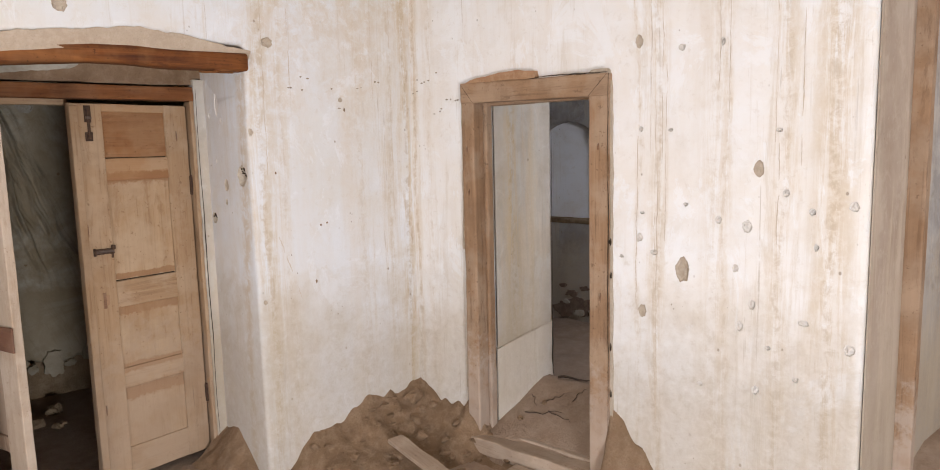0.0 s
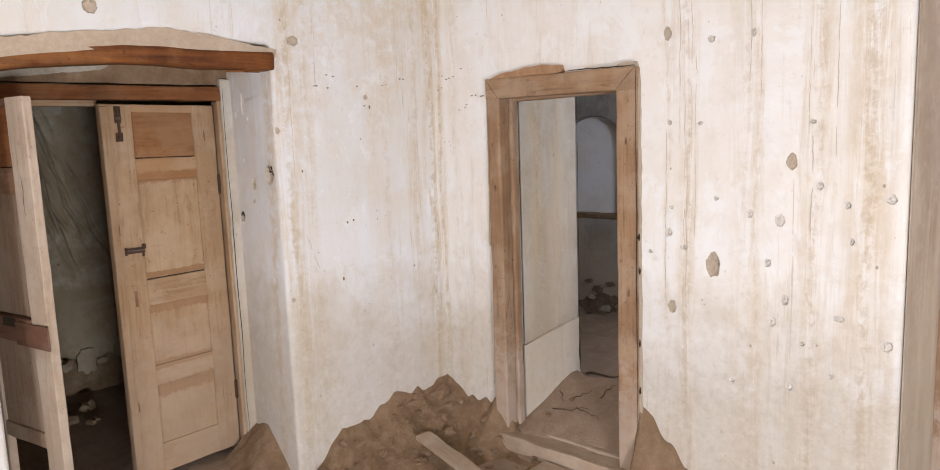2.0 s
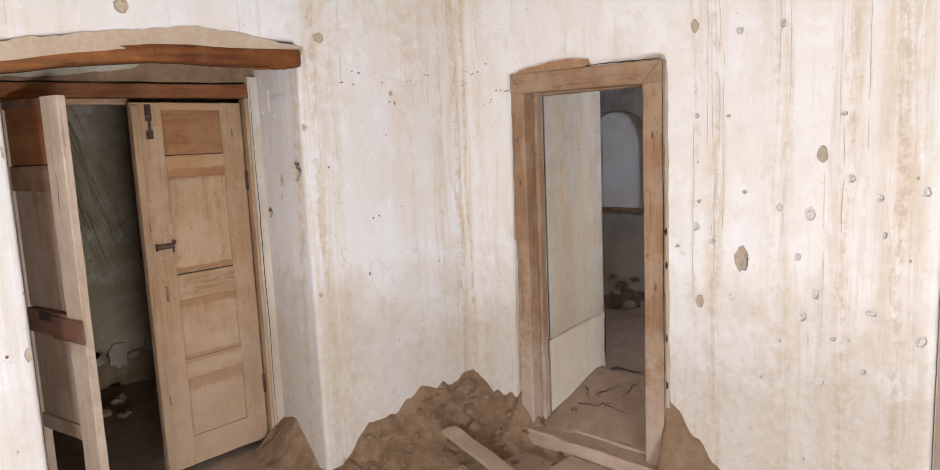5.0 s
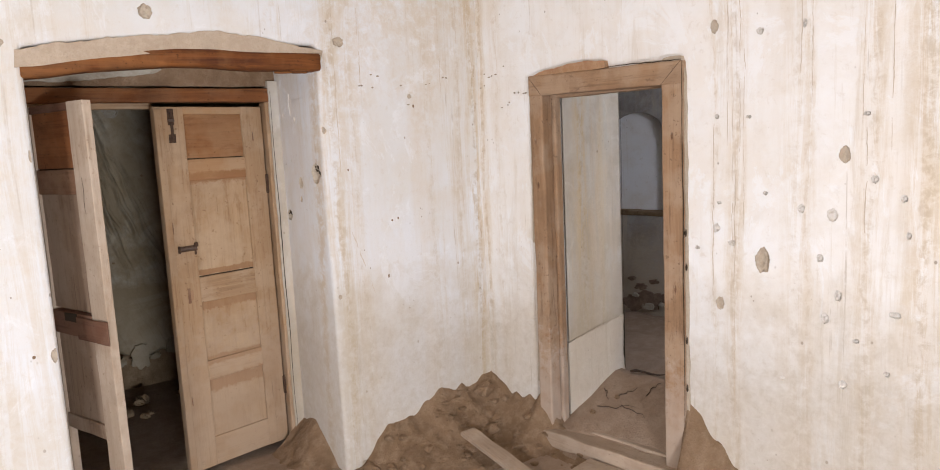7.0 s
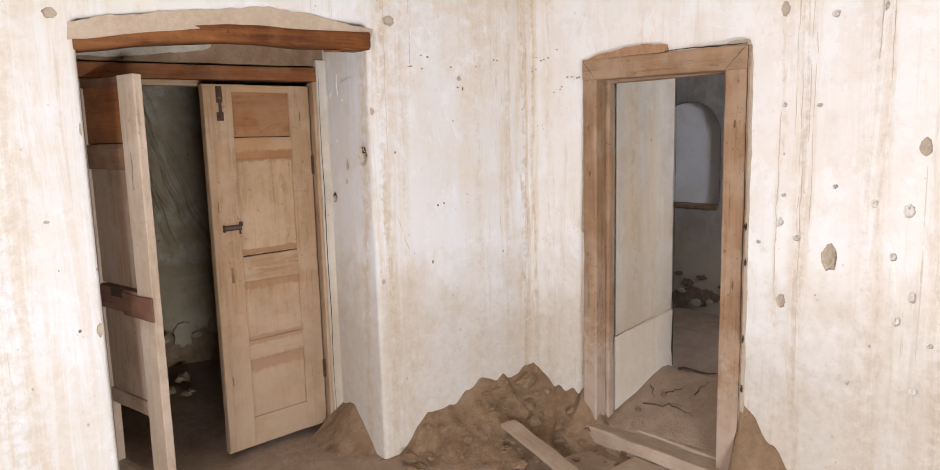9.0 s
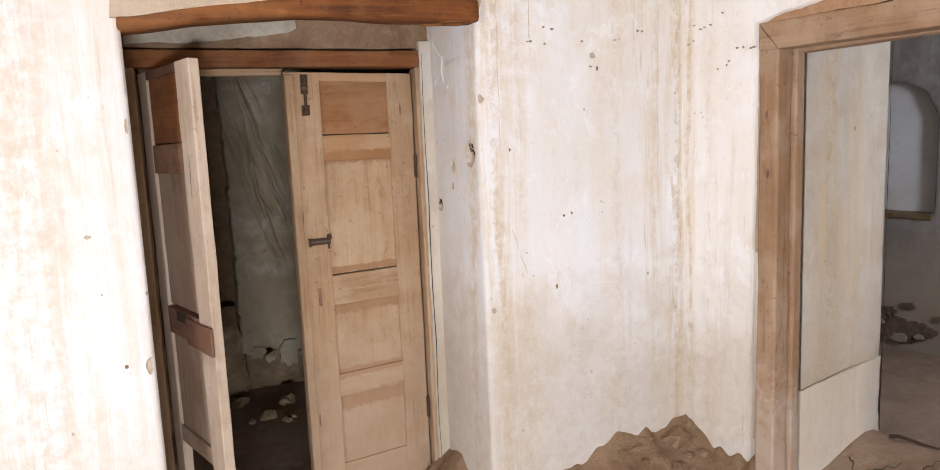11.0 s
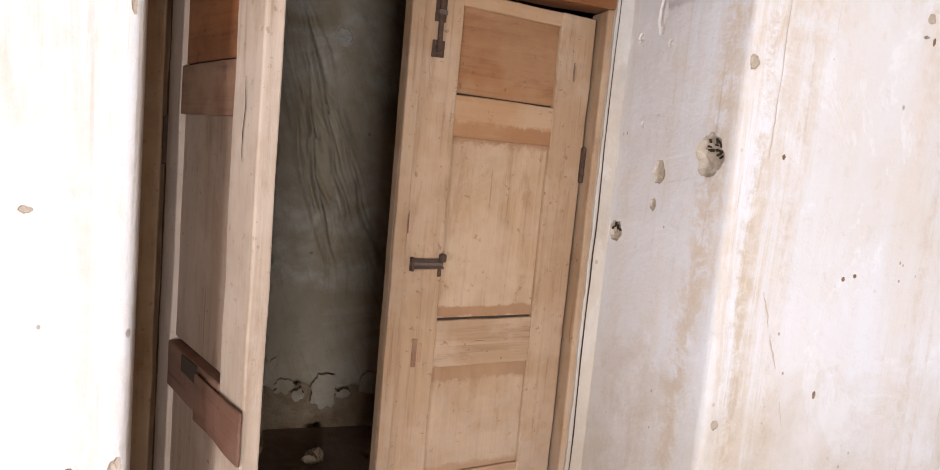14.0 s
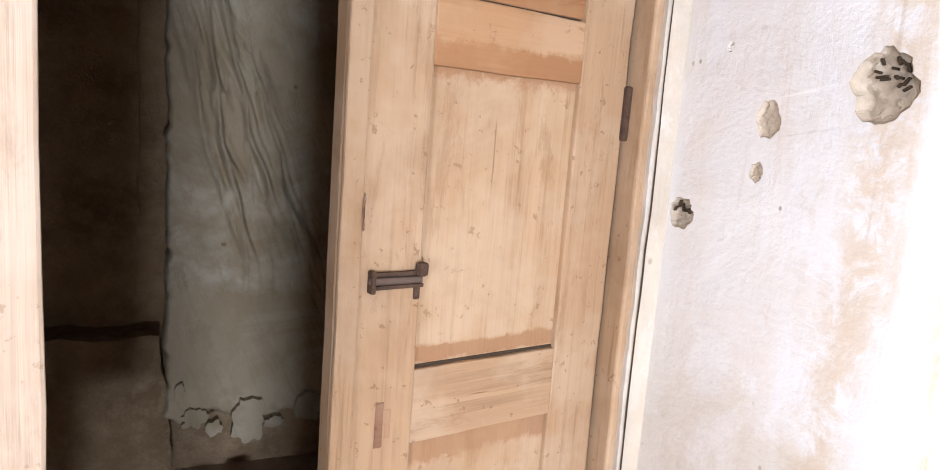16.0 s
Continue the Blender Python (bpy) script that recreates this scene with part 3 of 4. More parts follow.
part("niche_back", bm, M_NICHE, far, "pale rounded back of the niche", True)
part("niche_shelf", slab(NC - 0.30, NC + 0.272, -0.012, 0.32, 1.005, 1.042, 0.008, 0.006, 6), M_DARKMUD, far, "dusty dark shelf of the niche")
M_SOOT = earth("sooty_clay", (0.22, 0.155, 0.115), (0.15, 0.10, 0.07), (0.31, 0.245, 0.19), 3.0, 0.02)


def blot(x, z, w, h, seed):
    """A torn, rounded outline."""
    out = []
    for i in range(40):
        a = 2 * math.pi * i / 40
        c, t = math.cos(a), math.sin(a)
        k = 1 + 0.45 * noise.noise(Vector((c * 1.8 + seed, t * 1.8, seed))) + 0.25 * noise.noise(Vector((c * 6 + seed, t * 6, seed * 2)))
        out.append((x + w / 2 * k * c, z + h / 2 * k * t))
    return out


LOSSES = [(-0.15, 0.34, 0.24, 0.15), (-0.30, 0.30, 0.16, 0.12), (0.0, 0.36, 0.12, 0.07), (-0.22, 0.44, 0.10, 0.05), (-0.10, 0.49, 0.07, 0.035), (0.06, 0.44, 0.05, 0.03), (0.13, 0.40, 0.05, 0.05), (0.17, 0.50, 0.025, 0.05), (0.22, 0.46, 0.03, 0.06), (-0.30, 0.50, 0.06, 0.03), (0.25, 0.56, 0.02, 0.05)]
for k, (x, z, w, h) in enumerate(LOSSES):
    part("plaster_loss", sheet(blot(x, z, w, h, 3 + k * 1.7), -0.013 - 0.0012 * k, 0.02), M_SOOT, far, "dark patch of fallen plaster")
for k, (x, z, w, h) in enumerate([(-0.14, 0.29, 0.09, 0.05), (-0.03, 0.32, 0.05, 0.03), (-0.26, 0.37, 0.05, 0.03)]):
    part("plaster_flake", sheet(blot(x, z, w, h, 21 + k * 2.3), -0.032, 0.0), M_FLAKE, far)

# ---- dark room: peeling plaster on a bare mud wall ----
dark = thing("wall_plaster", Matrix(), "smoke-stained peeling clay plaster in the dark room", "wall", kind="structure")


def slanting_relief(x, z):
    """Folds of wet plaster that slid down, fanning out to the lower right."""
    left = 0.80 + 0.25 * (1.7 - z)
    f = (x - left) / (0.20 + 0.09 * (1.7 - z)) + 0.10 * noise.noise(Vector((x * 7, z * 5, 5)))
    wet = min(1.0, 2.5 * max(0.0, 1 - abs(f - 0.5) / 0.72)) * min(1.0, 2.2 * max(0.0, 1 - abs(z - 1.45) / 0.75))
    q = Vector((f * 3.1, z * 1.3, 3.0))
    crease = lambda v: max(0.0, 1 - abs(noise.noise(v)) * 4.2) ** 1.3
    folds = 0.040 * crease(q) + 0.026 * crease(q * 2.0 + Vector((9, 0, 0))) + 0.014 * crease(q * 3.6 + Vector((2, 5, 0)))
    return wet * folds + 0.012 * noise.noise(Vector((x * 3.2, z * 3.2, 6))) + 0.004 * noise.noise(Vector((x * 14, z * 14, 2)))


def plaster_relief(x1, z1, y_front, y_back, nx, nz):
    """A sheet of plaster with a torn left and lower edge and a relief on its face."""
    bm = bmesh.new()
    g = []
    for j in range(nz + 1):
        zz = 0.3 + (z1 - 0.3) * j / nz
        left = 0.762 + 0.022 * noise.noise(Vector((2, zz * 6, 0))) + 0.014 * noise.noise(Vector((5, zz * 27, 0))) - 0.02 * max(0.0, (zz - 1.2))
        row = []
        for i in range(nx + 1):
            k = i / nx
            x = left + (1.5 - left) * k / 0.85 if k < 0.85 else 1.5 + (x1 - 1.5) * (k - 0.85) / 0.15
            torn = 0.30 + 0.045 * noise.noise(Vector((x * 5, 3, 0))) + 0.028 * noise.noise(Vector((x * 19, 7, 0)))
            z = torn + (z1 - torn) * j / nz
            curl = 0.02 * max(0.0, 1 - i / 2) + 0.016 * max(0.0, 1 - j / 2)
            row.append(bm.verts.new((x, y_front - slanting_relief(x, z) + curl, z)))
        g.append(row)
    for j in range(nz):
        for i in range(nx):
            bm.faces.new((g[j][i], g[j][i + 1], g[j + 1][i + 1], g[j + 1][i]))
    rim = [r[0] for r in g[::-1]] + g[0][1:] + [r[-1] for r in g[1:]] + g[-1][-2:0:-1]
    back = [bm.verts.new((v.co.x, y_back, v.co.z)) for v in rim]
    for k in range(len(rim)):
        q = (k + 1) % len(rim)
        bm.faces.new((rim[k], rim[q], back[q], back[k]))
    return bm


part("plaster_sheet", plaster_relief(2.30, 2.7, 5.40, 5.64, 140, 260), M_CELLAR, dark, "stained grey plaster with slanting folds", True)
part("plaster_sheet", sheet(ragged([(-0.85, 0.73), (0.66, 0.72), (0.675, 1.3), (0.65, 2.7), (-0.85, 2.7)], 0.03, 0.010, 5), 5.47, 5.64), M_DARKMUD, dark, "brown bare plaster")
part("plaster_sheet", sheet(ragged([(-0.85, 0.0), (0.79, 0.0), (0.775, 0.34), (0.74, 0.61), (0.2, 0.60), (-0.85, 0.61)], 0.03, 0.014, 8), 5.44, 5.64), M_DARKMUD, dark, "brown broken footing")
for k, (x, z, w, h) in enumerate([(1.05, 0.29, 0.075, 0.10), (1.27, 0.32, 0.06, 0.07), (0.86, 0.31, 0.05, 0.045), (0.93, 0.27, 0.03, 0.035), (1.14, 0.27, 0.04, 0.03), (1.40, 0.29, 0.06, 0.05), (0.81, 0.42, 0.02, 0.04)]):
    part("plaster_flake", sheet(blot(x, z, w * 1.7, h * 1.6, 4 + k * 1.9), 5.372 + 0.003 * (k % 3), 5.41), M_CELLAR, dark, "torn plaster flake")
for k, (x, z, w, h) in enumerate([(1.03, 1.95, 0.10, 0.09), (1.42, 1.30, 0.02, 0.02), (1.18, 1.52, 0.016, 0.02), (0.95, 0.95, 0.02, 0.016)]):
    chip(dark, x, z, w, h, 60 + k, lambda u, v: 5.399, M_FLAKE if k == 0 else M_DARKMUD)


# rubble on the floors: lumps of clay
def lump(x, y, z, r, seed, material, parent=None, flat=0.6):
    bm = bmesh.new()
    bmesh.ops.create_icosphere(bm, subdivisions=2, radius=1.0)
    bmesh.ops.delete(bm, geom=[v for k, v in enumerate(bm.verts) if k >= 12 and (k * 7 + int(seed) * 3) % 3 == 0], context="VERTS")
    bmesh.ops.convex_hull(bm, input=list(bm.verts))
    for v in bm.verts:
        k = 1 + 0.6 * noise.noise(v.co * 1.4 + Vector((seed, 0, 0)))
        v.co = Vector((v.co.x * r * k, v.co.y * r * k * 0.8, v.co.z * r * k * flat))
    ob = link("clay_lump", bm, material, parent)
    ob.matrix_world = pose(x, y, z, seed * 17 % 30, seed * 31 % 25, seed * 77 % 360)
    return tagged(ob, "broken lump of dry brown clay on the floor", "rubble", "rubble on the floors")


rng = random.Random(5)
for k in range(16):
    x, y = rng.uniform(0.45, 1.35), rng.uniform(4.95, 5.36)
    r = rng.uniform(0.025, 0.075)
    lump(x, y, ground_h(x, y) + r * 0.25, r, k + 1, M_DARKMUD)


# ---- doorway 1: lintel, frame and the two leaves ----
def bent(points, y0, y1, thick, n=26, seed=1):
    """A bent beam whose underside follows points in x and z."""
    bm = bmesh.new()
    x0, x1 = points[0][0], points[-1][0]
    rings = []
    for i in range(n + 1):
        x = x0 + (x1 - x0) * i / n
        for (a, za), (b, zb) in zip(points, points[1:]):
            if a <= x <= b + 1e-6:
                z = za + (zb - za) * (x - a) / (b - a)
                break
        j = 0.006 * noise.noise(Vector((x * 6, seed, 0)))
        c = 0.012
        prof = [(y0 + c, z + j), (y1 - c, z + j), (y1, z + j + c), (y1, z + thick - c), (y1 - c, z + thick), (y0 + c, z + thick), (y0, z + thick - c), (y0, z + j + c)]
        rings.append([bm.verts.new((x, py + 0.004 * noise.noise(Vector((x * 9, py * 30, seed))), pz)) for py, pz in prof])
    for a, b in zip(rings, rings[1:]):
        for i in range(8):
            bm.faces.new((a[i], a[(i + 1) % 8], b[(i + 1) % 8], b[i]))
    bm.faces.new(rings[0])
    bm.faces.new(rings[-1][::-1])
    return bm


HEAD_TOP = 1.962
lintel = thing("lintel", Matrix(), "bent reddish timber lintel under a torn clay band", "lintel", kind="structure")
part("beam", bent([(0.43, 1.946)] + LINTEL[1:-1], 3.338, 3.45, 0.075), M_LINTEL, lintel, "red-brown bent beam", True)
for k, (x, l, z) in enumerate([(1.47, 0.12, 1.994), (1.50, 0.07, 1.986), (1.42, 0.14, 1.990), (1.45, 0.09, 2.0)]):
    part("splinter", slab(x, x + l, 3.352 + 0.022 * k, 3.366 + 0.022 * k, z, z + 0.010, 0.003, 0.006, 8, k * 2.3), M_LINTEL, lintel)
part("beam", bent([(x, z + 0.085) for x, z in LINTEL[1:-1]], 3.455, 3.56, 0.06, seed=4), M_BROWN_WOOD, lintel, "brown bent beam behind", True)
band_low = [(0.412, 1.985), (0.47, 1.992), (0.69, 2.026), (0.99, 2.064), (1.15, 2.064), (1.30, 2.056), (1.49, 2.032), (1.645, 2.024)]
band_top = [(1.645, 2.092), (1.50, 2.112), (1.388, 2.130), (1.176, 2.158), (1.0, 2.140), (0.80, 2.112), (0.60, 2.088), (0.412, 2.055)]
band = sheet(ragged(band_low, 0.02, 0.003, 3, False) + ragged(band_top, 0.008, 0.012, 9, False), 3.306, 3.40)
for v in band.verts:
    if v.co.y < 3.35:
        v.co.y = north_y(v.co.x, v.co.z) - 0.010
part("clay_band", band, M_BAND, lintel, "pale torn clay band")
part("tympanum", slab(0.37, 1.61, 3.872, 3.95, HEAD_TOP + 0.010, 2.20, 0.003, 0.006, 14), M_MUD, lintel, "brown clay infill over the frame")
part("plaster_patch", sheet(ragged([(0.40, 1.985), (0.66, 1.99), (0.85, 2.012), (1.0, 2.03), (1.04, 2.05), (1.03, 2.10), (1.0, 2.18), (0.40, 2.18)], 0.02, 0.008, 4), 3.860, 3.876), M_FLAKE, lintel, "pale plaster left on the infill")

frame1 = thing("door_frame_double", Matrix(), "weathered timber door frame in the deep doorway", "door frame", kind="structure")
part("head", slab(0.40, 1.572, 3.85, 3.945, 1.895, HEAD_TOP, 0.006, 0.003, 12, 2), M_HEAD_WOOD, frame1, "red-brown head")
part("head_stop", slab(0.44, 0.985, 3.905, 3.945, 1.868, 1.897, 0.004, 0.002, 12, 3), M_PALE_WOOD_X, frame1)
part("jamb", slab(1.522, 1.546, 3.852, 3.95, -0.02, 1.894, 0.006, 0.003, 16, 4), M_PALE_WOOD, frame1)
part("jamb", slab(0.382, 0.428, 3.845, 3.95, -0.02, 1.894, 0.006, 0.003, 16, 5), M_PALE_WOOD, frame1)
# torn plaster edge between frame and reveal
part("plaster_edge", sheet(ragged([(1.540, 0.05), (1.60, 0.05), (1.60, 2.0), (1.541, 2.0), (1.538, 1.0)], 0.02, 0.004, 2), 3.842, 3.95), M_PASSAGE, frame1, "crumbled plaster edge")


def leaf(name, m, w, z0, z1, near, away, rails, panels, look_as, label):
    """A framed and panelled door leaf: x from one edge to the other, front at y = 0. rails: (from, to, material, lift); panels: (from, to, material, recess)."""
    t = thing(name, m, label, "door", "leaves of the double door")
    part("stile", slab(0, near, 0, 0.036, z0, z1, 0.004, 0.0022, 18, 1), look_as, t)
    part("stile", slab(w - away, w, 0, 0.036, z0, z1, 0.004, 0.0022, 18, 2), look_as, t)
    for k, (a, b, mat, lift) in enumerate(rails):
        part("rail", slab(near - 0.002, w - away + 0.002, -lift, 0.034, a, b, 0.004, 0.002, 6, k + 3), mat, t)
    for k, (a, b, mat, deep) in enumerate(panels):
        part("panel", slab(near - 0.012, w - away + 0.012, deep, deep + 0.012, a - 0.004, b + 0.004, 0.002, 0.0015, 5, k + 9), mat, t)
    return t


right_m = pose(0.965, 3.80, 0, 0, 0, 10.73)
right_leaf = leaf("door_leaf", right_m, 0.560, 0.05, 1.872, 0.145, 0.115,
                  [(1.835, 1.872, M_RED_PALE, -0.001), (1.512, 1.618, M_RED_PALE, -0.001), (0.905, 1.032, M_PALE_WOOD_X, -0.001), (0.500, 0.602, M_BLOND_X, -0.001), (0.05, 0.20, M_PALE_WOOD_X, -0.001)],
                  [(1.626, 1.835, M_RED_TOP, 0.010), (1.036, 1.512, M_BLOND, 0.012), (0.602, 0.905, M_BLOND, 0.012), (0.20, 0.50, M_BLOND, 0.012)], M_PALE_WOOD, "weathered blond panelled door leaf with an iron bolt, ajar")
part("meeting_strip", slab(0.0, 0.036, -0.010, 0.001, 0.06, 1.86, 0.004, 0.002, 16, 7), M_PALE_WOOD, right_leaf)
bolt = part("bolt", slab(0.056, 0.146, -0.004, 0.001, 1.173, 1.197, 0.001, 0.0015, 6, 3), M_IRON, right_leaf, "rusty iron sliding bolt")
part("rail_strip", slab(0.056, 0.146, -0.009, -0.003, 1.192, 1.198, 0.001, 0.001, 6, 4), M_RUST, bolt)
part("rail_strip", slab(0.056, 0.146, -0.009, -0.003, 1.171, 1.177, 0.001, 0.001, 6, 5), M_RUST, bolt)
part("bar", slab(0.050, 0.140, -0.012, -0.004, 1.179, 1.190, 0.003, 0.001, 6, 6), M_IRON, bolt, "worn grey bolt bar")
part("knob", slab(0.130, 0.147, -0.022, -0.003, 1.190, 1.212, 0.005, 0.002, 2, 7), M_RUST, bolt)
part("staple", slab(0.052, 0.060, -0.015, 0.002, 1.166, 1.201, 0.002, 0.001, 0, 8), M_RUST, bolt)
part("tail", slab(0.132, 0.143, -0.006, 0.001, 1.150, 1.172, 0.003, 0.002, 2, 9), M_RUST, bolt)
bolt = part("bolt", slab(0.074, 0.086, -0.015, -0.003, 1.712, 1.856, 0.004, 0.002, 8, 3), M_RUST, right_leaf, "rusty iron upright bolt")
part("bolt_plate", slab(0.064, 0.098, -0.004, 0.002, 1.70, 1.742, 0.002, 0.003, 4, 5), M_RUST, bolt)
part("bolt_plate", slab(0.066, 0.096, -0.004, 0.002, 1.785, 1.862, 0.002, 0.003, 5, 6), M_RUST, bolt)
part("staple", slab(0.068, 0.092, -0.018, 0.001, 1.80, 1.812, 0.002, 0.001, 2, 7), M_IRON, bolt)
part("keyhole", slab(0.078, 0.092, -0.0025, 0.004, 0.912, 0.988, 0.002, 0.001, 0, 4), M_BROWN_WOOD, right_leaf, "empty mortice of the lost lock")
part("keyhole", slab(0.090, 0.106, -0.0018, 0.004, 0.925, 0.975, 0.002, 0.001, 0, 4), M_STAIN, right_leaf)
part("crack", slab(0.147, 0.443, 0.014, 0.022, 1.616, 1.628, 0.0), M_CRACK, right_leaf, "black strip for joint and step shade over the rail")
# no gap at this step: the black strip paints its shadow line
part("crack", slab(0.147, 0.443, 0.0095, 0.0125, 1.0325, 1.0375, 0.0), M_CRACK, right_leaf, "black strip for joint and step shade over the rail")
for z in (1.47, 0.36):
    part("hinge", slab(0.553, 0.568, -0.012, 0.022, z - 0.05, z + 0.05, 0.005, 0.001, 3, 4), M_RUST, right_leaf, "rusty butt hinge")

left_m = pose(0.437, 3.86, 0, 0, 0, -69.9)
left_leaf = leaf("door_leaf", left_m, 0.535, 0.05, 1.872, 0.092, 0.125,
                 [(1.84, 1.872, M_RED_DARK, -0.001), (1.50, 1.604, M_BROWN_WOOD, -0.001), (0.893, 0.996, M_RED_DARK, 0.003), (0.455, 0.52, M_GREY_WOOD, -0.001), (0.05, 0.17, M_GREY_WOOD, -0.001)],
                 [(1.612, 1.84, M_RED_WOOD, 0.010), (1.01, 1.50, M_GREY_WOOD, 0.012), (0.52, 0.893, M_GREY_WOOD, 0.012)], M_GREY_PALE, "greyed panelled door leaf with a broken lower panel, wide open")
part("crack", slab(0.094, 0.408, 0.014, 0.022, 1.602, 1.614, 0.0), M_CRACK, left_leaf, "black strip for joint and step shade over the rail")
part("broken_rail", slab(0.30, 0.545, -0.010, -0.0035, 0.885, 0.985, 0.003, 0.004, 9, 6), M_RED_DARK, left_leaf, "split board nailed over the rail")
# no hole is cut: black colour gives the mortice its inner shade
part("mortice", slab(0.19, 0.295, -0.0042, 0.004, 0.955, 0.992, 0.001, 0.003, 5), M_CRACK, left_leaf, "open mortice, its dark hollow a black block")
for z in (1.44, 0.38):
    part("hinge", slab(-0.012, 0.004, -0.010, 0.022, z - 0.055, z + 0.055, 0.005, 0.001, 3, 4), M_RUST, left_leaf, "rusty butt hinge")
crack(left_leaf, [(0.470, 1.57), (0.476, 1.52), (0.468, 1.46), (0.471, 1.42)], 0.005, lambda u, v: -0.0012)
for k, (x, z) in enumerate([(0.035, 1.29), (0.045, 0.42), (0.5, 1.72)]):
    chip(right_leaf, x, z, 0.007, 0.055, 80 + k, lambda u, v: -0.0105 if u < 0.036 else -0.0008, M_BROWN_WOOD).name = "knot"

# ---- doorway 2: timber frame ----
frame2 = thing("door_frame", M_E, "empty weathered timber door frame with a worn sill", "door frame", kind="structure")
part("jamb", slab(0.395, 0.476, -0.030, 0.050, 0.10, 1.945, 0.008, 0.004, 20, 1), M_FRAME, frame2)
part("jamb_stop", slab(0.40, 0.492, 0.052, 0.100, 0.10, 1.87, 0.008, 0.003, 16, 2), M_FRAME, frame2)
part("jamb", slab(1.140, 1.237, -0.030, 0.060, 0.02, 1.925, 0.006, 0.004, 20, 3), M_FRAME, frame2)
part("jamb_stop", slab(1.118, 1.23, 0.062, 0.125, 0.10, 1.855, 0.005, 0.003, 16, 4), M_FRAME, frame2)
head = slab(0.393, 1.239, -0.034, 0.064, 1.850, 1.948, 0.006, 0.004, 18, 5)
for v in head.verts:
    v.co.z -= 0.014 * (v.co.x - 0.4) / 0.84
part("head", head, M_FRAME_X, frame2)
part("head_stop", slab(0.41, 1.23, 0.066, 0.125, 1.835, 1.90, 0.005, 0.003, 12, 6), M_FRAME_X, frame2)
part("sill", slab(0.20, 1.27, -0.075, 0.035, 0.03, 0.112, 0.008, 0.006, 18, 7), M_SILL, frame2)
part("sill_strip", slab(0.42, 1.20, 0.037, 0.12, 0.05, 0.125, 0.008, 0.006, 18, 8), M_SILL, frame2)
for a, b in (((0.476, 1.850), (0.397, 1.945)), ((1.140, 1.838), (1.236, 1.932))):
    crack(frame2, [a, b], 0.003, lambda u, v: -0.0345).name = "mitre_joint"
part("clay_cap", sheet(ragged([(0.42, 1.945), (0.55, 1.942), (0.72, 1.940), (0.86, 1.940), (0.85, 1.972), (0.74, 1.985), (0.60, 1.978), (0.46, 1.962)], 0.02, 0.007, 4), -0.030, 0.03), M_CLAY_RED, frame2, "reddish clay crust over the head")
part("clay_cap", sheet(ragged([(1.13, 1.932), (1.235, 1.93), (1.23, 1.952), (1.15, 1.952)], 0.02, 0.005, 6), -0.026, 0.03), M_CHIP, frame2, "clay crust over the head")
# plaster broken back beside the frame
for k, pts in enumerate([[(0.372, 1.10), (0.400, 1.10), (0.400, 1.92), (0.385, 1.92), (0.378, 1.45)], [(0.372, 0.35), (0.400, 0.35), (0.400, 0.72), (0.386, 0.7)], [(1.232, 0.35), (1.252, 0.40), (1.249, 1.2), (1.244, 1.9), (1.232, 1.9)]]):
    part("plaster_loss", sheet(ragged(pts, 0.02, 0.006, 11 + k), -0.012, 0.01), M_CHIP, frame2)
for k, (s, z) in enumerate([(1.242, 1.20), (1.244, 1.05), (1.243, 0.72), (1.244, 0.50), (0.432, 1.62), (0.44, 1.40), (1.19, 1.62), (1.20, 0.95)]):
    chip(frame2, s, z, 0.008, 0.035, 30 + k, lambda u, v: -0.0125 if u > 1.238 else -0.031, M_CRACK if k < 4 else M_BROWN_WOOD).name = "split"
for pts, wide in (([(1.240, 0.30), (1.243, 0.7), (1.239, 1.0), (1.244, 1.3), (1.240, 1.6), (1.241, 1.93)], 0.007), ([(0.86, 1.944), (1.0, 1.942), (1.14, 1.938), (1.238, 1.936)], 0.007)):
    crack(frame2, pts, wide, lambda u, v: -0.0338).name = "gap"
# low plinth and crust in the passage of the doorway
plinth = sheet([(0.12, 0.0), (0.565, 0.0), (0.565, 0.62), (0.12, 0.545)], 0.0, -0.012)
ob = part("plinth", plinth, M_PLAIN, frame2, "repaired strip of plaster in the passage")
M_SLANT = Matrix.Translation((0.460, 0.0, 0)) @ Matrix(((0.13, -0.9915, 0, 0), (0.9915, 0.13, 0, 0), (0, 0, 1, 0), (0, 0, 0, 1)))

ob.matrix_local = M_SLANT
passage = part("passage_plaster", sheet([(0.13, 0.55), (0.562, 0.61), (0.562, 1.895), (0.13, 1.895)], 0.0, -0.004), M_PASSAGE, frame2, "grubby streaked plaster in the passage")
passage.matrix_local = M_SLANT
for pts in ([(0.561, 0.30), (0.558, 0.42), (0.563, 0.56), (0.559, 0.72)], [(0.563, 0.72), (0.561, 1.2), (0.563, 1.88)]):
    gap = crack(frame2, pts, 0.016 if pts[0][1] < 0.5 else 0.006, lambda u, v: -0.0125)
    gap.matrix_local = M_SLANT
seam = crack(frame2, [(0.14, 0.552), (0.25, 0.570), (0.40, 0.598), (0.56, 0.618)], 0.009, lambda u, v: -0.0125)
seam.data.materials[0] = M_DRIP
seam.matrix_local = M_SLANT

# ---- third opening: timber jamb deep in the reveal ----
frame3 = thing("door_frame_deep", M_E, "brown timber door frame deep in a plastered reveal", "door frame", kind="structure")
part("jamb", slab(2.262, 2.352, 0.43, 0.52, 0.0, 2.28, 0.006, 0.003, 16, 1), M_FRAME, frame3)
part("jamb", slab(3.10, 3.19, 0.43, 0.52, 0.0, 2.28, 0.006, 0.003, 16, 2), M_FRAME, frame3)
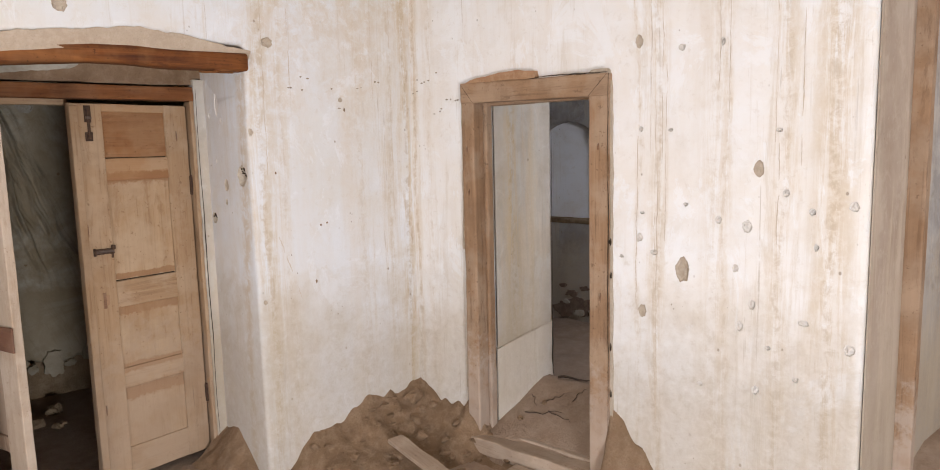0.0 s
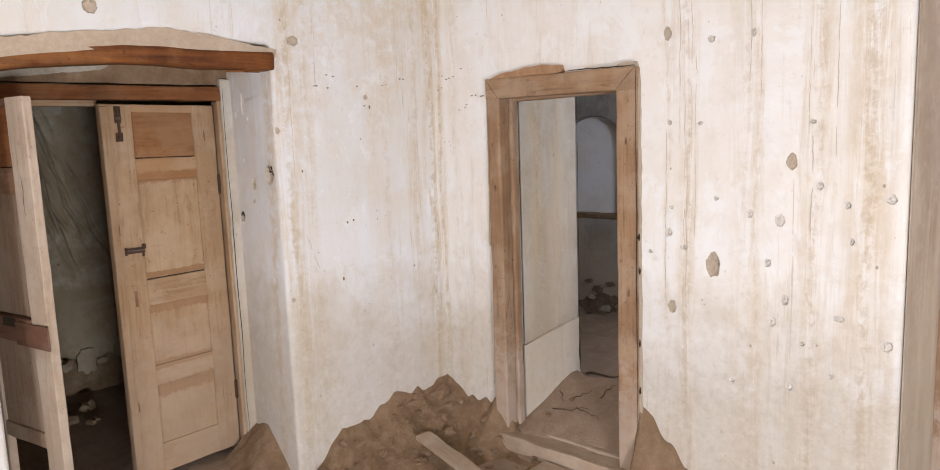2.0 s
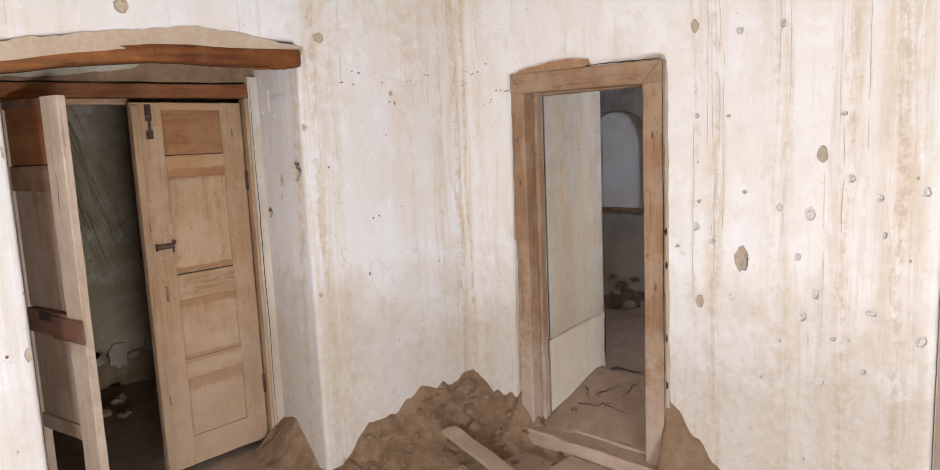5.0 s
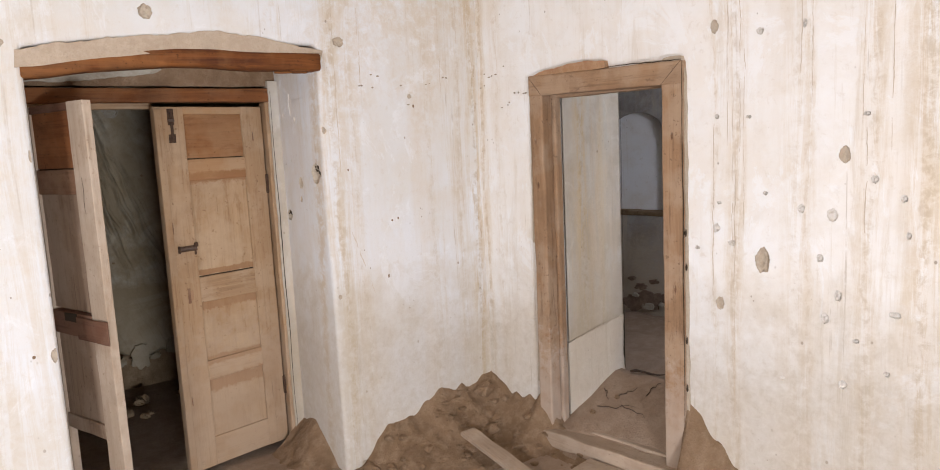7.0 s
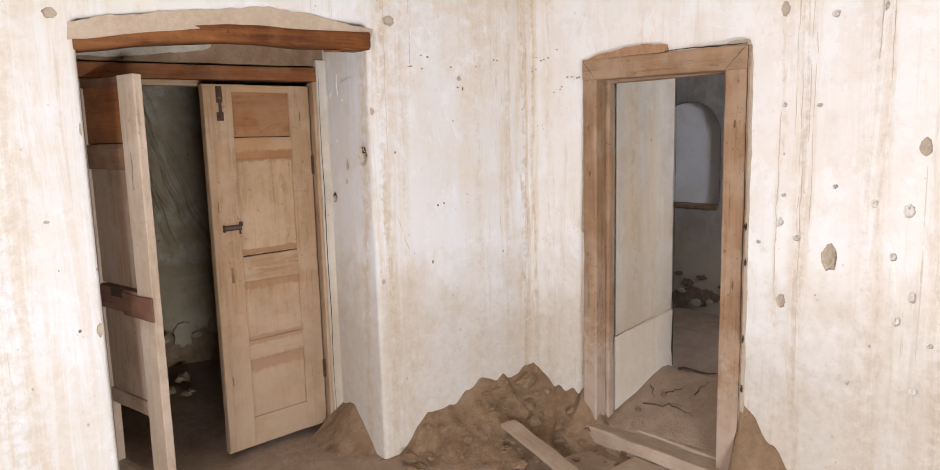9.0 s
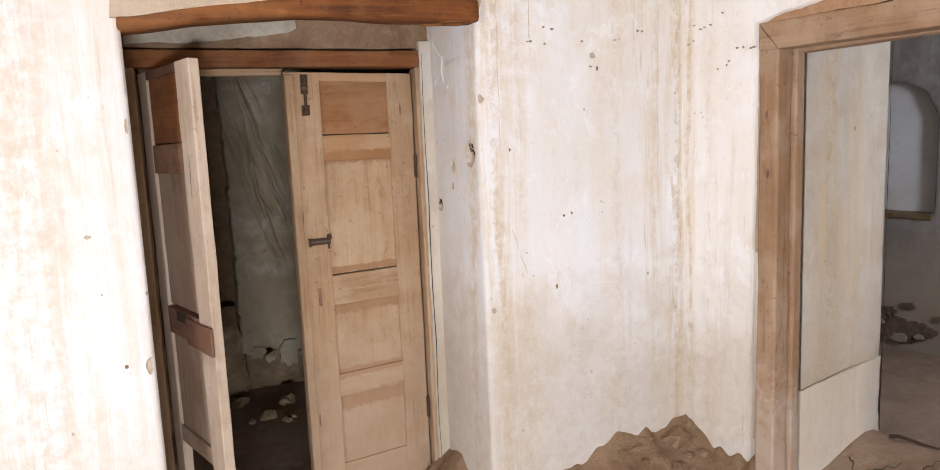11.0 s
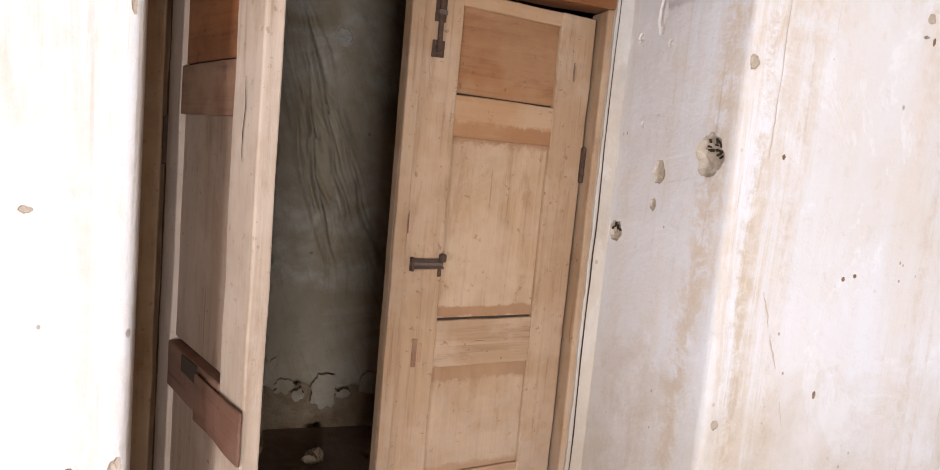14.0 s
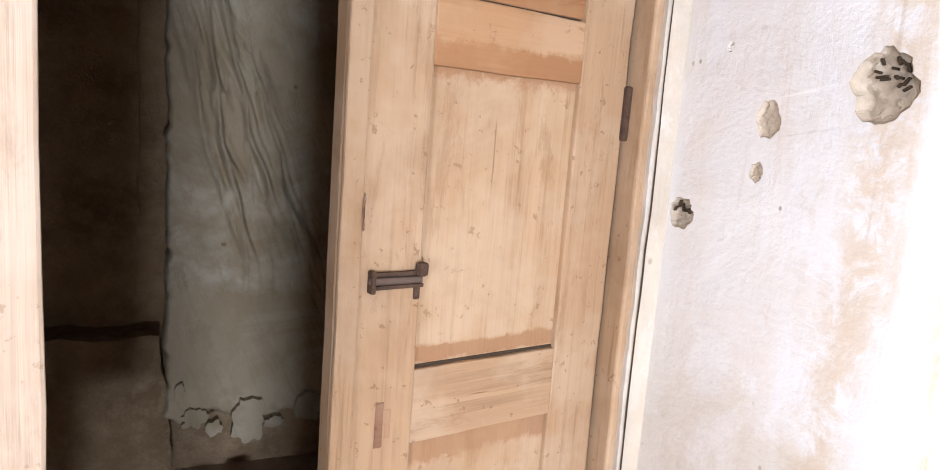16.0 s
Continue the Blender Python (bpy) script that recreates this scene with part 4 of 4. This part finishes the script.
# overlay sheet that carries the reveal's shade over the lit wall side
reveal3 = part("reveal_plaster", sheet([(0.024, 0.0), (0.43, 0.0), (0.43, 2.34), (0.024, 2.34)], 0.0, -0.004), M_REVEAL_SHADED, frame3, "brown plaster in the reveal, darkened for its shaded side")
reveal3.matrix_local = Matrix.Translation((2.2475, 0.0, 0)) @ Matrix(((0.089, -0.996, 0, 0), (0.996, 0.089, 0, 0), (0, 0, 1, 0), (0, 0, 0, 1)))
part("head", slab(2.262, 3.19, 0.43, 0.52, 2.282, 2.36, 0.006, 0.003, 12, 3), M_FRAME_X, frame3)

# ---- earth banked against the walls ----
RIDGE_N = [(1.55, 0.0), (1.70, 0.015), (1.78, 0.10), (1.885, 0.195), (2.014, 0.222), (2.132, 0.275), (2.27, 0.285), (2.414, 0.30), (2.62, 0.33)]
RIDGE_E = [(-0.1, 0.33), (0.0, 0.32), (0.075, 0.275), (0.211, 0.245), (0.385, 0.27), (0.5, 0.11), (0.62, 0.07), (1.12, 0.07), (1.20, 0.16), (1.235, 0.42), (1.307, 0.37), (1.418, 0.24), (1.50, 0.17), (1.62, 0.09), (1.8, 0.0)]


def along(table, s):
    if s <= table[0][0] or s >= table[-1][0]:
        return 0.0
    for (a, ha), (b, hb) in zip(table, table[1:]):
        if a <= s <= b:
            return ha + (hb - ha) * (s - a) / (b - a)
    return 0.0


INV_E = M_E.inverted()


def bank_h(x, y):
    e = INV_E @ Vector((x, y, 0))
    dn, de = max(0.0, 3.385 - y), max(0.0, -e.y)
    wob = 0.5 + 0.5 * noise.noise(Vector((x * 5, y * 5, 7)))
    rough = 0.020 * noise.noise(Vector((x * 13, y * 13, 1))) + 0.009 * noise.noise(Vector((x * 34, y * 34, 2)))
    jag = 0.045 * noise.noise(Vector((x * 9, y * 9, 3)))
    near = max(0.0, 1 - min(dn, de) / 0.05)
    jag += 0.036 * near * noise.noise(Vector((x * 19, y * 19, 5)))
    a = along(RIDGE_N, x)
    b = along(RIDGE_E, e.x)
    a += jag * min(1.0, a * 6) if a else 0.0
    b += jag * min(1.0, b * 6) if b else 0.0
    ha = a * max(0.0, 1 - dn / (0.10 + 1.5 * a)) ** (1.5 + wob) if a else 0.0
    hb = b * max(0.0, 1 - de / (0.06 + (1.1 if e.x < 1 else 0.45) * b)) ** (1.4 + wob) if b else 0.0
    h = max(ha, hb)
    return h + rough * min(1.0, h * 6) - (0.03 if h < 0.004 else 0.0)


def bank(name, x0, x1, y0, y1, label, height):
    return tagged(link(name, sheet_grid(x0, x1, y0, y1, 0.014, height), M_MUD, None, "", True), label, "dirt heap", kind="stuff")


bank("dirt_heap", 1.45, 2.72, 2.35, 3.40, "heap of fallen brown mud plaster in the corner", bank_h)
bank("dirt_heap", 2.35, 2.95, 1.50, 2.345, "low heap of fallen mud beside the frame", bank_h)
bank("dirt_heap", 1.15, 1.62, 3.36, 3.86, "small heap of earth in the doorway corner", lambda x, y: 0.20 * max(0.0, 1 - (1.60 - x) / 0.22) ** 1.2 * min(1.0, max(0.0, (y - 3.44) / 0.25)) + 0.02 * noise.noise(Vector((x * 14, y * 14, 3))) - 0.012)


# ---- boards on the floor ----
def board(m, length, width, thick, seed, label):
    ob = link("board", slab(0, length, 0, width, 0, thick, 0.004, 0.004, 10, seed), M_SILL)
    ob.matrix_world = m
    return tagged(ob, label, "board", "loose boards on the floor")


def lay(a, b, width, seed, label, thick=0.022):
    """A board from a to b, given as points of its upper face."""
    a, b = Vector(a), Vector(b)
    u = (b - a).normalized()
    side = Vector((0, 0, 1)).cross(u).normalized()
    n = u.cross(side)
    m = Matrix(((u.x, side.x, n.x, a.x), (u.y, side.y, n.y, a.y), (u.z, side.z, n.z, a.z - thick), (0, 0, 0, 1)))
    return board(m, (b - a).length, width, thick, seed, label)


lay((2.15, 3.13, 0.150), (2.18, 2.50, 0.035), 0.09, 3, "dusty weathered board leaning on the dirt heap")
lay((2.68, 2.02, 0.045), (2.575, 2.62, 0.055), 0.24, 6, "dusty broken board lying by the door sill")
for k, (s, d, r) in enumerate([(0.05, -0.10, 0.06), (0.13, -0.16, 0.045), (-0.1, -0.2, 0.05), (0.60, 0.16, 0.022), (0.22, -0.22, 0.04), (1.33, -0.10, 0.03), (1.42, -0.16, 0.022), (0.66, 0.30, 0.018)]):
    p = M_E @ Vector((s, d, 0))
    lump(p.x, p.y, max(ground_h(p.x, p.y), bank_h(p.x, p.y)) + r * 0.15, r, k + 40, M_MUD)
for k, (x, y, r) in enumerate([(1.72, 3.30, 0.05), (1.80, 3.24, 0.035), (1.68, 3.22, 0.03), (2.0, 3.2, 0.03), (2.2, 3.1, 0.035), (2.05, 2.95, 0.022), (1.5, 3.60, 0.03)]):
    lump(x, y, max(ground_h(x, y), bank_h(x, y)) + r * 0.2, r, k + 70, M_MUD)


def clods(count, seed):
    """Crumbled clay strewn over the heap and the floor before it, too many to count."""
    rng = random.Random(seed)
    bm = bmesh.new()
    done = 0
    while done < count:
        x, y = rng.uniform(1.5, 2.62), rng.uniform(2.3, 3.36)
        h = bank_h(x, y)
        if (INV_E @ Vector((x, y, 0))).y > -0.05 or (h < 0.02 and rng.random() > 0.3):
            continue
        done += 1
        r = 0.006 + 0.024 * rng.random() ** 3
        one = bmesh.new()
        bmesh.ops.create_icosphere(one, subdivisions=1, radius=1.0)
        top = max(h, ground_h(x, y))
        for v in one.verts:
            k = r * (1 + 0.7 * noise.noise(v.co * 1.3 + Vector((done * 3.7, 0, 0))))
            v.co = Vector((x + v.co.x * k * 1.3, y + v.co.y * k, top + 0.1 * r + v.co.z * k * 0.65))
        me = bpy.data.meshes.new("tmp")
        one.to_mesh(me)
        one.free()
        bm.from_mesh(me)
        bpy.data.meshes.remove(me)
    return tagged(link("clay_crumbs", bm, M_MUD), "crumbled dry clay strewn over the heap", "rubble", kind="stuff")


clods(150, 8)

# ---- knocks, holes, cracks and runs on the walls ----
EAST_A = [(1.571, 1.105, 0.061, 0.097), (1.868, 1.523, 0.04, 0.06), (1.366, 2.052, 0.035, 0.056), (1.554, 2.008, 0.032, 0.027), (1.72, 2.012, 0.021, 0.03), (1.578, 1.377, 0.021, 0.017), (1.717, 1.32, 0.027, 0.032), (1.829, 1.3, 0.04, 0.049), (1.968, 1.433, 0.026, 0.03), (2.063, 1.366, 0.024, 0.029), (1.375, 1.227, 0.031, 0.036), (1.445, 1.169, 0.034, 0.025), (1.787, 1.132, 0.026, 0.032), (1.854, 0.993, 0.029, 0.041), (1.809, 0.901, 0.03, 0.042)]
EAST_B = [(1.393, 0.909, 0.037, 0.057), (1.653, 0.633, 0.023, 0.02), (1.875, 0.651, 0.03, 0.037), (1.919, 0.83, 0.023, 0.018), (2.045, 0.946, 0.038, 0.026), (1.377, 1.689, 0.021, 0.02), (1.51, 1.681, 0.024, 0.014), (2.08, 1.236, 0.017, 0.029), (1.937, 1.668, 0.026, 0.017), (2.024, 0.722, 0.023, 0.022), (1.29, 1.139, 0.022, 0.015), (1.387, 1.335, 0.021, 0.015), (2.199, 1.391, 0.035, 0.038), (2.201, 0.869, 0.039, 0.044)]
NORTH_PITS = [(1.731, 2.137, 0.057, 0.045), (2.109, 1.882, 0.025, 0.024), (1.651, 0.91, 0.019, 0.024), (0.366, 2.077, 0.046, 0.039), (0.884, 2.218, 0.051, 0.062), (0.285, 1.325, 0.02, 0.012), (0.425, 0.893, 0.027, 0.06), (0.355, 0.90, 0.012, 0.014), (0.43, 1.662, 0.016, 0.055), (2.132, 1.833, 0.010, 0.02), (2.006, 1.266, 0.010, 0.010), (1.742, 1.529, 0.009, 0.012), (1.971, 1.258, 0.011, 0.012), (1.926, 0.976, 0.011, 0.019), (1.627, 1.723, 0.03, 0.034)]


def pit(bm, place, w, h, depth, seed, slot, lumpy=False):
    """The hollow of a knock: a rough bowl, added to the cutter bm. place maps (along, into, up) to the wall's own space."""
    one = bmesh.new()
    bmesh.ops.create_icosphere(one, subdivisions=4, radius=1.0)
    for v in one.verts:
        u, d, t = v.co
        a = math.atan2(t, u)
        r = math.hypot(u, t)
        k = 1 + 0.24 * noise.noise(Vector((math.cos(a) * 1.6 + seed, math.sin(a) * 1.6, seed))) + 0.13 * noise.noise(Vector((math.cos(a) * 5 + seed, math.sin(a) * 5, seed * 2)))
        if d > 0:
            d = min(1.0, d * 1.5) * (1 + 0.5 * noise.noise(Vector((u * 3 + seed, t * 3, 4))) + 0.3 * noise.noise(Vector((u * 8 + seed, t * 8, 9))))
            if lumpy:
                d *= 1 - 0.75 * math.exp(-(r / 0.5) ** 2)
            d = max(d, 0.03) * depth
        else:
            d *= 0.03
        v.co = place(u * k * w / 2, d, t * k * h / 2)
    for f in one.faces:
        f.material_index, f.smooth = slot, True
    me = bpy.data.meshes.new("tmp")
    one.to_mesh(me)
    one.free()
    bm.from_mesh(me)
    bpy.data.meshes.remove(me)


def carve(wall_ob, bm, materials):
    """Cut the pits out of a wall; their faces keep the materials given after the wall's own."""
    for m in materials:
        wall_ob.data.materials.append(m)
    me = bpy.data.meshes.new("cutter")
    bmesh.ops.recalc_face_normals(bm, faces=bm.faces)
    bm.to_mesh(me)
    bm.free()
    for m in wall_ob.data.materials:
        me.materials.append(m)
    cutter = new("cutter", me)
    cutter.matrix_world = wall_ob.matrix_world
    mod = wall_ob.modifiers.new("carve", "BOOLEAN")
    mod.operation, mod.solver, mod.object, mod.material_mode = "DIFFERENCE", "EXACT", cutter, "INDEX"
    bpy.context.view_layer.update()
    got = bpy.data.meshes.new_from_object(wall_ob.evaluated_get(bpy.context.evaluated_depsgraph_get()))
    wall_ob.modifiers.remove(mod)
    bpy.data.objects.remove(cutter)
    bpy.data.meshes.remove(me)
    got.set_sharp_from_angle(angle=radians(38))
    wall_ob.data = got


cut = bmesh.new()
for k, (s, z, w, h) in enumerate(EAST_A + EAST_B):
    big = max(w, h) > 0.05
    pit(cut, lambda u, d, t: Vector((s + u, east_y(s, z) + d, z + t)), w, h, 0.17 * min(w, h) if big else 0.011, k, 1 if big else 2, not big)
carve(east, cut, [M_CHIP, M_PALE_CHIP])
cut = bmesh.new()
for k, (s, z, w, h) in enumerate(NORTH_PITS):
    pit(cut, lambda u, d, t: Vector((s + u, north_y(s, z) + d, z + t)), w, h, 0.2 * min(w, h), 100 + k, 1 if w > 0.012 else 2)


def reveal_x(y, z):
    return 1.6165 - 0.034 * (y - 3.37) / 0.60 - 0.0005


REVEAL_PITS = [(3.468, 1.518, 0.092, 0.100), (3.645, 1.470, 0.045, 0.060), (3.655, 1.388, 0.026, 0.034), (3.808, 1.30, 0.056, 0.062), (3.74, 1.589, 0.014, 0.020), (3.704, 1.868, 0.040, 0.108), (3.79, 1.819, 0.025, 0.026), (3.662, 1.792, 0.022, 0.022)]
for k, (y, z, w, h) in enumerate(REVEAL_PITS):
    pit(cut, lambda u, d, t: Vector((reveal_x(y, z) + d, y + u, z + t)), w, h, 0.020 if k in (0, 3) else 0.006, 140 + k, 3 if k < 4 else 4, k > 3)
carve(north, cut, [M_CHIP, M_MUD, M_KNOCK, M_PALE_CHIP])
# chaff and hollows in the two deepest knocks
rng = random.Random(3)
for y0, z0, spread, count in ((3.468, 1.518, 0.042, 13), (3.808, 1.30, 0.022, 7)):
    for k in range(count):
        a, r = rng.uniform(0.1, 3.3), spread * rng.uniform(0.35, 0.95)
        y, z, l = y0 + r * math.cos(a), z0 + r * math.sin(a), rng.uniform(0.006, 0.016)
        bm = slab(-l / 2, l / 2, -0.003, 0.003, -0.0018, 0.0018, 0.001, 0.004, 4, k * 3.1)
        chaff = part("chaff", bm, M_CRACK, north)
        chaff.matrix_local = pose(reveal_x(y, z) + (0.013 if r < spread * 0.75 else 0.006), y, z, rng.uniform(-75, 75)) @ pose(0, 0, 0, 0, 0, 90)


def flecks(parent, points, depth_at):
    """Small dark flakes lost from the limewash in a broken line."""
    rng = random.Random(int(points[0][0] * 1000))
    for (a, b), (c, d) in zip(points, points[1:]):
        steps = max(2, round(math.dist((a, b), (c, d)) / 0.016))
        for i in range(steps):
            if rng.random() < 0.3:
                continue
            f = (i + rng.uniform(-0.3, 0.3)) / steps
            u, v, w, h = a + (c - a) * f, b + (d - b) * f + rng.uniform(-0.006, 0.006), rng.uniform(0.006, 0.016), rng.uniform(0.004, 0.009)
            chip(parent, u, v, w, h, rng.randrange(1000), depth_at, M_DARK_RIM)


for pts in ([(0.186, 1.808), (0.229, 1.819), (0.257, 1.851)], [(0.278, 1.883), (0.326, 1.867), (0.365, 1.878)], [(0.061, 1.991), (0.098, 1.976), (0.155, 1.983)], [(0.209, 2.016), (0.277, 2.03)], [(0.03, 1.93), (0.075, 1.945)]):
    flecks(east, pts, east_y)
for pts in ([(1.826, 1.933), (1.865, 1.939)], [(1.898, 1.925), (1.94, 1.955)], [(1.912, 1.995), (1.948, 1.978)], [(2.063, 1.939), (2.086, 1.969)], [(2.207, 1.941), (2.252, 1.953)], [(2.321, 1.979), (2.352, 1.986)], [(1.864, 1.976), (1.929, 1.993)], [(2.10, 1.845), (2.106, 1.82)]):
    flecks(north, pts, north_y)
for pts in ([(2.527, 2.05), (2.518, 1.985)], [(2.528, 1.85), (2.520, 1.80)], [(2.532, 1.50), (2.520, 1.42)], [(2.53, 2.18), (2.515, 2.10)], [(2.528, 1.20), (2.522, 1.10)], [(2.53, 0.80), (2.525, 0.70)]):
    crack(north, pts, 0.016, north_y).data.materials[0] = M_DRIP


def run(parent, s0, z0, z1, width, depth_at, drift=0.0):
    """A run of muddy water: short broken strokes that wander a little."""
    rng = random.Random(int(s0 * 7919) + int(z0 * 131))
    z = z0
    while z > z1:
        l = rng.uniform(0.05, 0.22)
        pts = []
        for i in range(4):
            zz = z - l * i / 3
            pts.append((s0 + drift * (z0 - zz) + 0.006 * noise.noise(Vector((s0 * 40, zz * 9, 1))) + 0.003 * noise.noise(Vector((s0 * 40, zz * 40, 2))), zz))
        stroke = crack(parent, pts, width * rng.uniform(0.6, 1.2), depth_at)
        stroke.name = "mud_run"
        stroke.data.materials[0] = M_DRIP
        z -= l + (rng.uniform(0.02, 0.09) if rng.random() < 0.4 else -0.012)


for s0, z0, z1, wide in [(1.362, 1.66, 0.90, 0.0045), (1.423, 2.40, 1.65, 0.004), (1.455, 1.45, 0.44, 0.006), (1.474, 2.40, 1.50, 0.005), (1.490, 1.95, 1.30, 0.004), (1.444, 1.80, 1.25, 0.003), (1.712, 2.40, 1.85, 0.005), (1.750, 2.40, 1.78, 0.004), (1.938, 1.62, 1.28, 0.005), (1.925, 2.2, 1.74, 0.004), (2.02, 2.3, 1.5, 0.004)]:
    run(east, s0, z0, z1, wide, east_y)
run(north, 1.742, 1.22, 0.87, 0.006, north_y, 0.32)
for s0, z0, z1, wide in [(1.702, 2.4, 1.55, 0.006), (1.833, 2.3, 2.0, 0.005), (2.415, 2.4, 1.2, 0.004), (2.30, 2.4, 1.9, 0.004)]:
    run(north, s0, z0, z1, wide, north_y)
crack(frame1, [(1.549, 0.1), (1.546, 0.4), (1.551, 0.7), (1.546, 1.0), (1.550, 1.3), (1.546, 1.6), (1.549, 1.95)], 0.006, lambda u, v: 3.8405)


# ---- twigs on the bank in the doorway, and dark strands for its crest shadow ----
def twig(points, r, label):
    data = bpy.data.curves.new("twig", "CURVE")
    data.dimensions, data.bevel_depth, data.bevel_resolution = "3D", r, 1
    sp = data.splines.new("POLY")
    sp.points.add(len(points) - 1)
    for k, p in enumerate(points):
        sp.points[k].co = (*p, 1)
        sp.points[k].radius = 1.0 - 0.7 * k / (len(points) - 1)
    data.materials.append(M_BARK_SHADE)
    return tagged(new("twig", data), label, "twig", "twigs in the doorway")


M_BARK_SHADE = wood("bark_and_crest_shade", (0.10, 0.065, 0.045), (0.06, 0.04, 0.028), (0.03, 0.02, 0.015), (0.16, 0.12, 0.09), 0, 0.3)
rng = random.Random(11)
# the two thick ones at depth 0.50 draw the shadow behind the crest
for s, d, turn, size in [(0.60, 0.20, 20, 0.20), (0.72, 0.26, -15, 0.16), (0.66, 0.30, 50, 0.12), (0.62, 0.50, 5, 0.26), (0.86, 0.50, -8, 0.24), (0.80, 0.36, 70, 0.10), (0.56, 0.33, -40, 0.09)]:
    pts = []
    for k in range(7):
        f = k / 6
        a = s + size * f * math.cos(radians(turn)) + rng.uniform(-0.008, 0.008)
        c = d + size * f * math.sin(radians(turn)) + rng.uniform(-0.008, 0.008)
        p = M_E @ Vector((a, c, 0))
        pts.append((p.x, p.y, ground_h(p.x, p.y) + 0.004 + rng.uniform(0, 0.018 if d > 0.45 else 0.005)))
    twig(pts, 0.008 if d > 0.45 else 0.003, "dark strand on the dirt: thin dry twig, thicker crest shade")
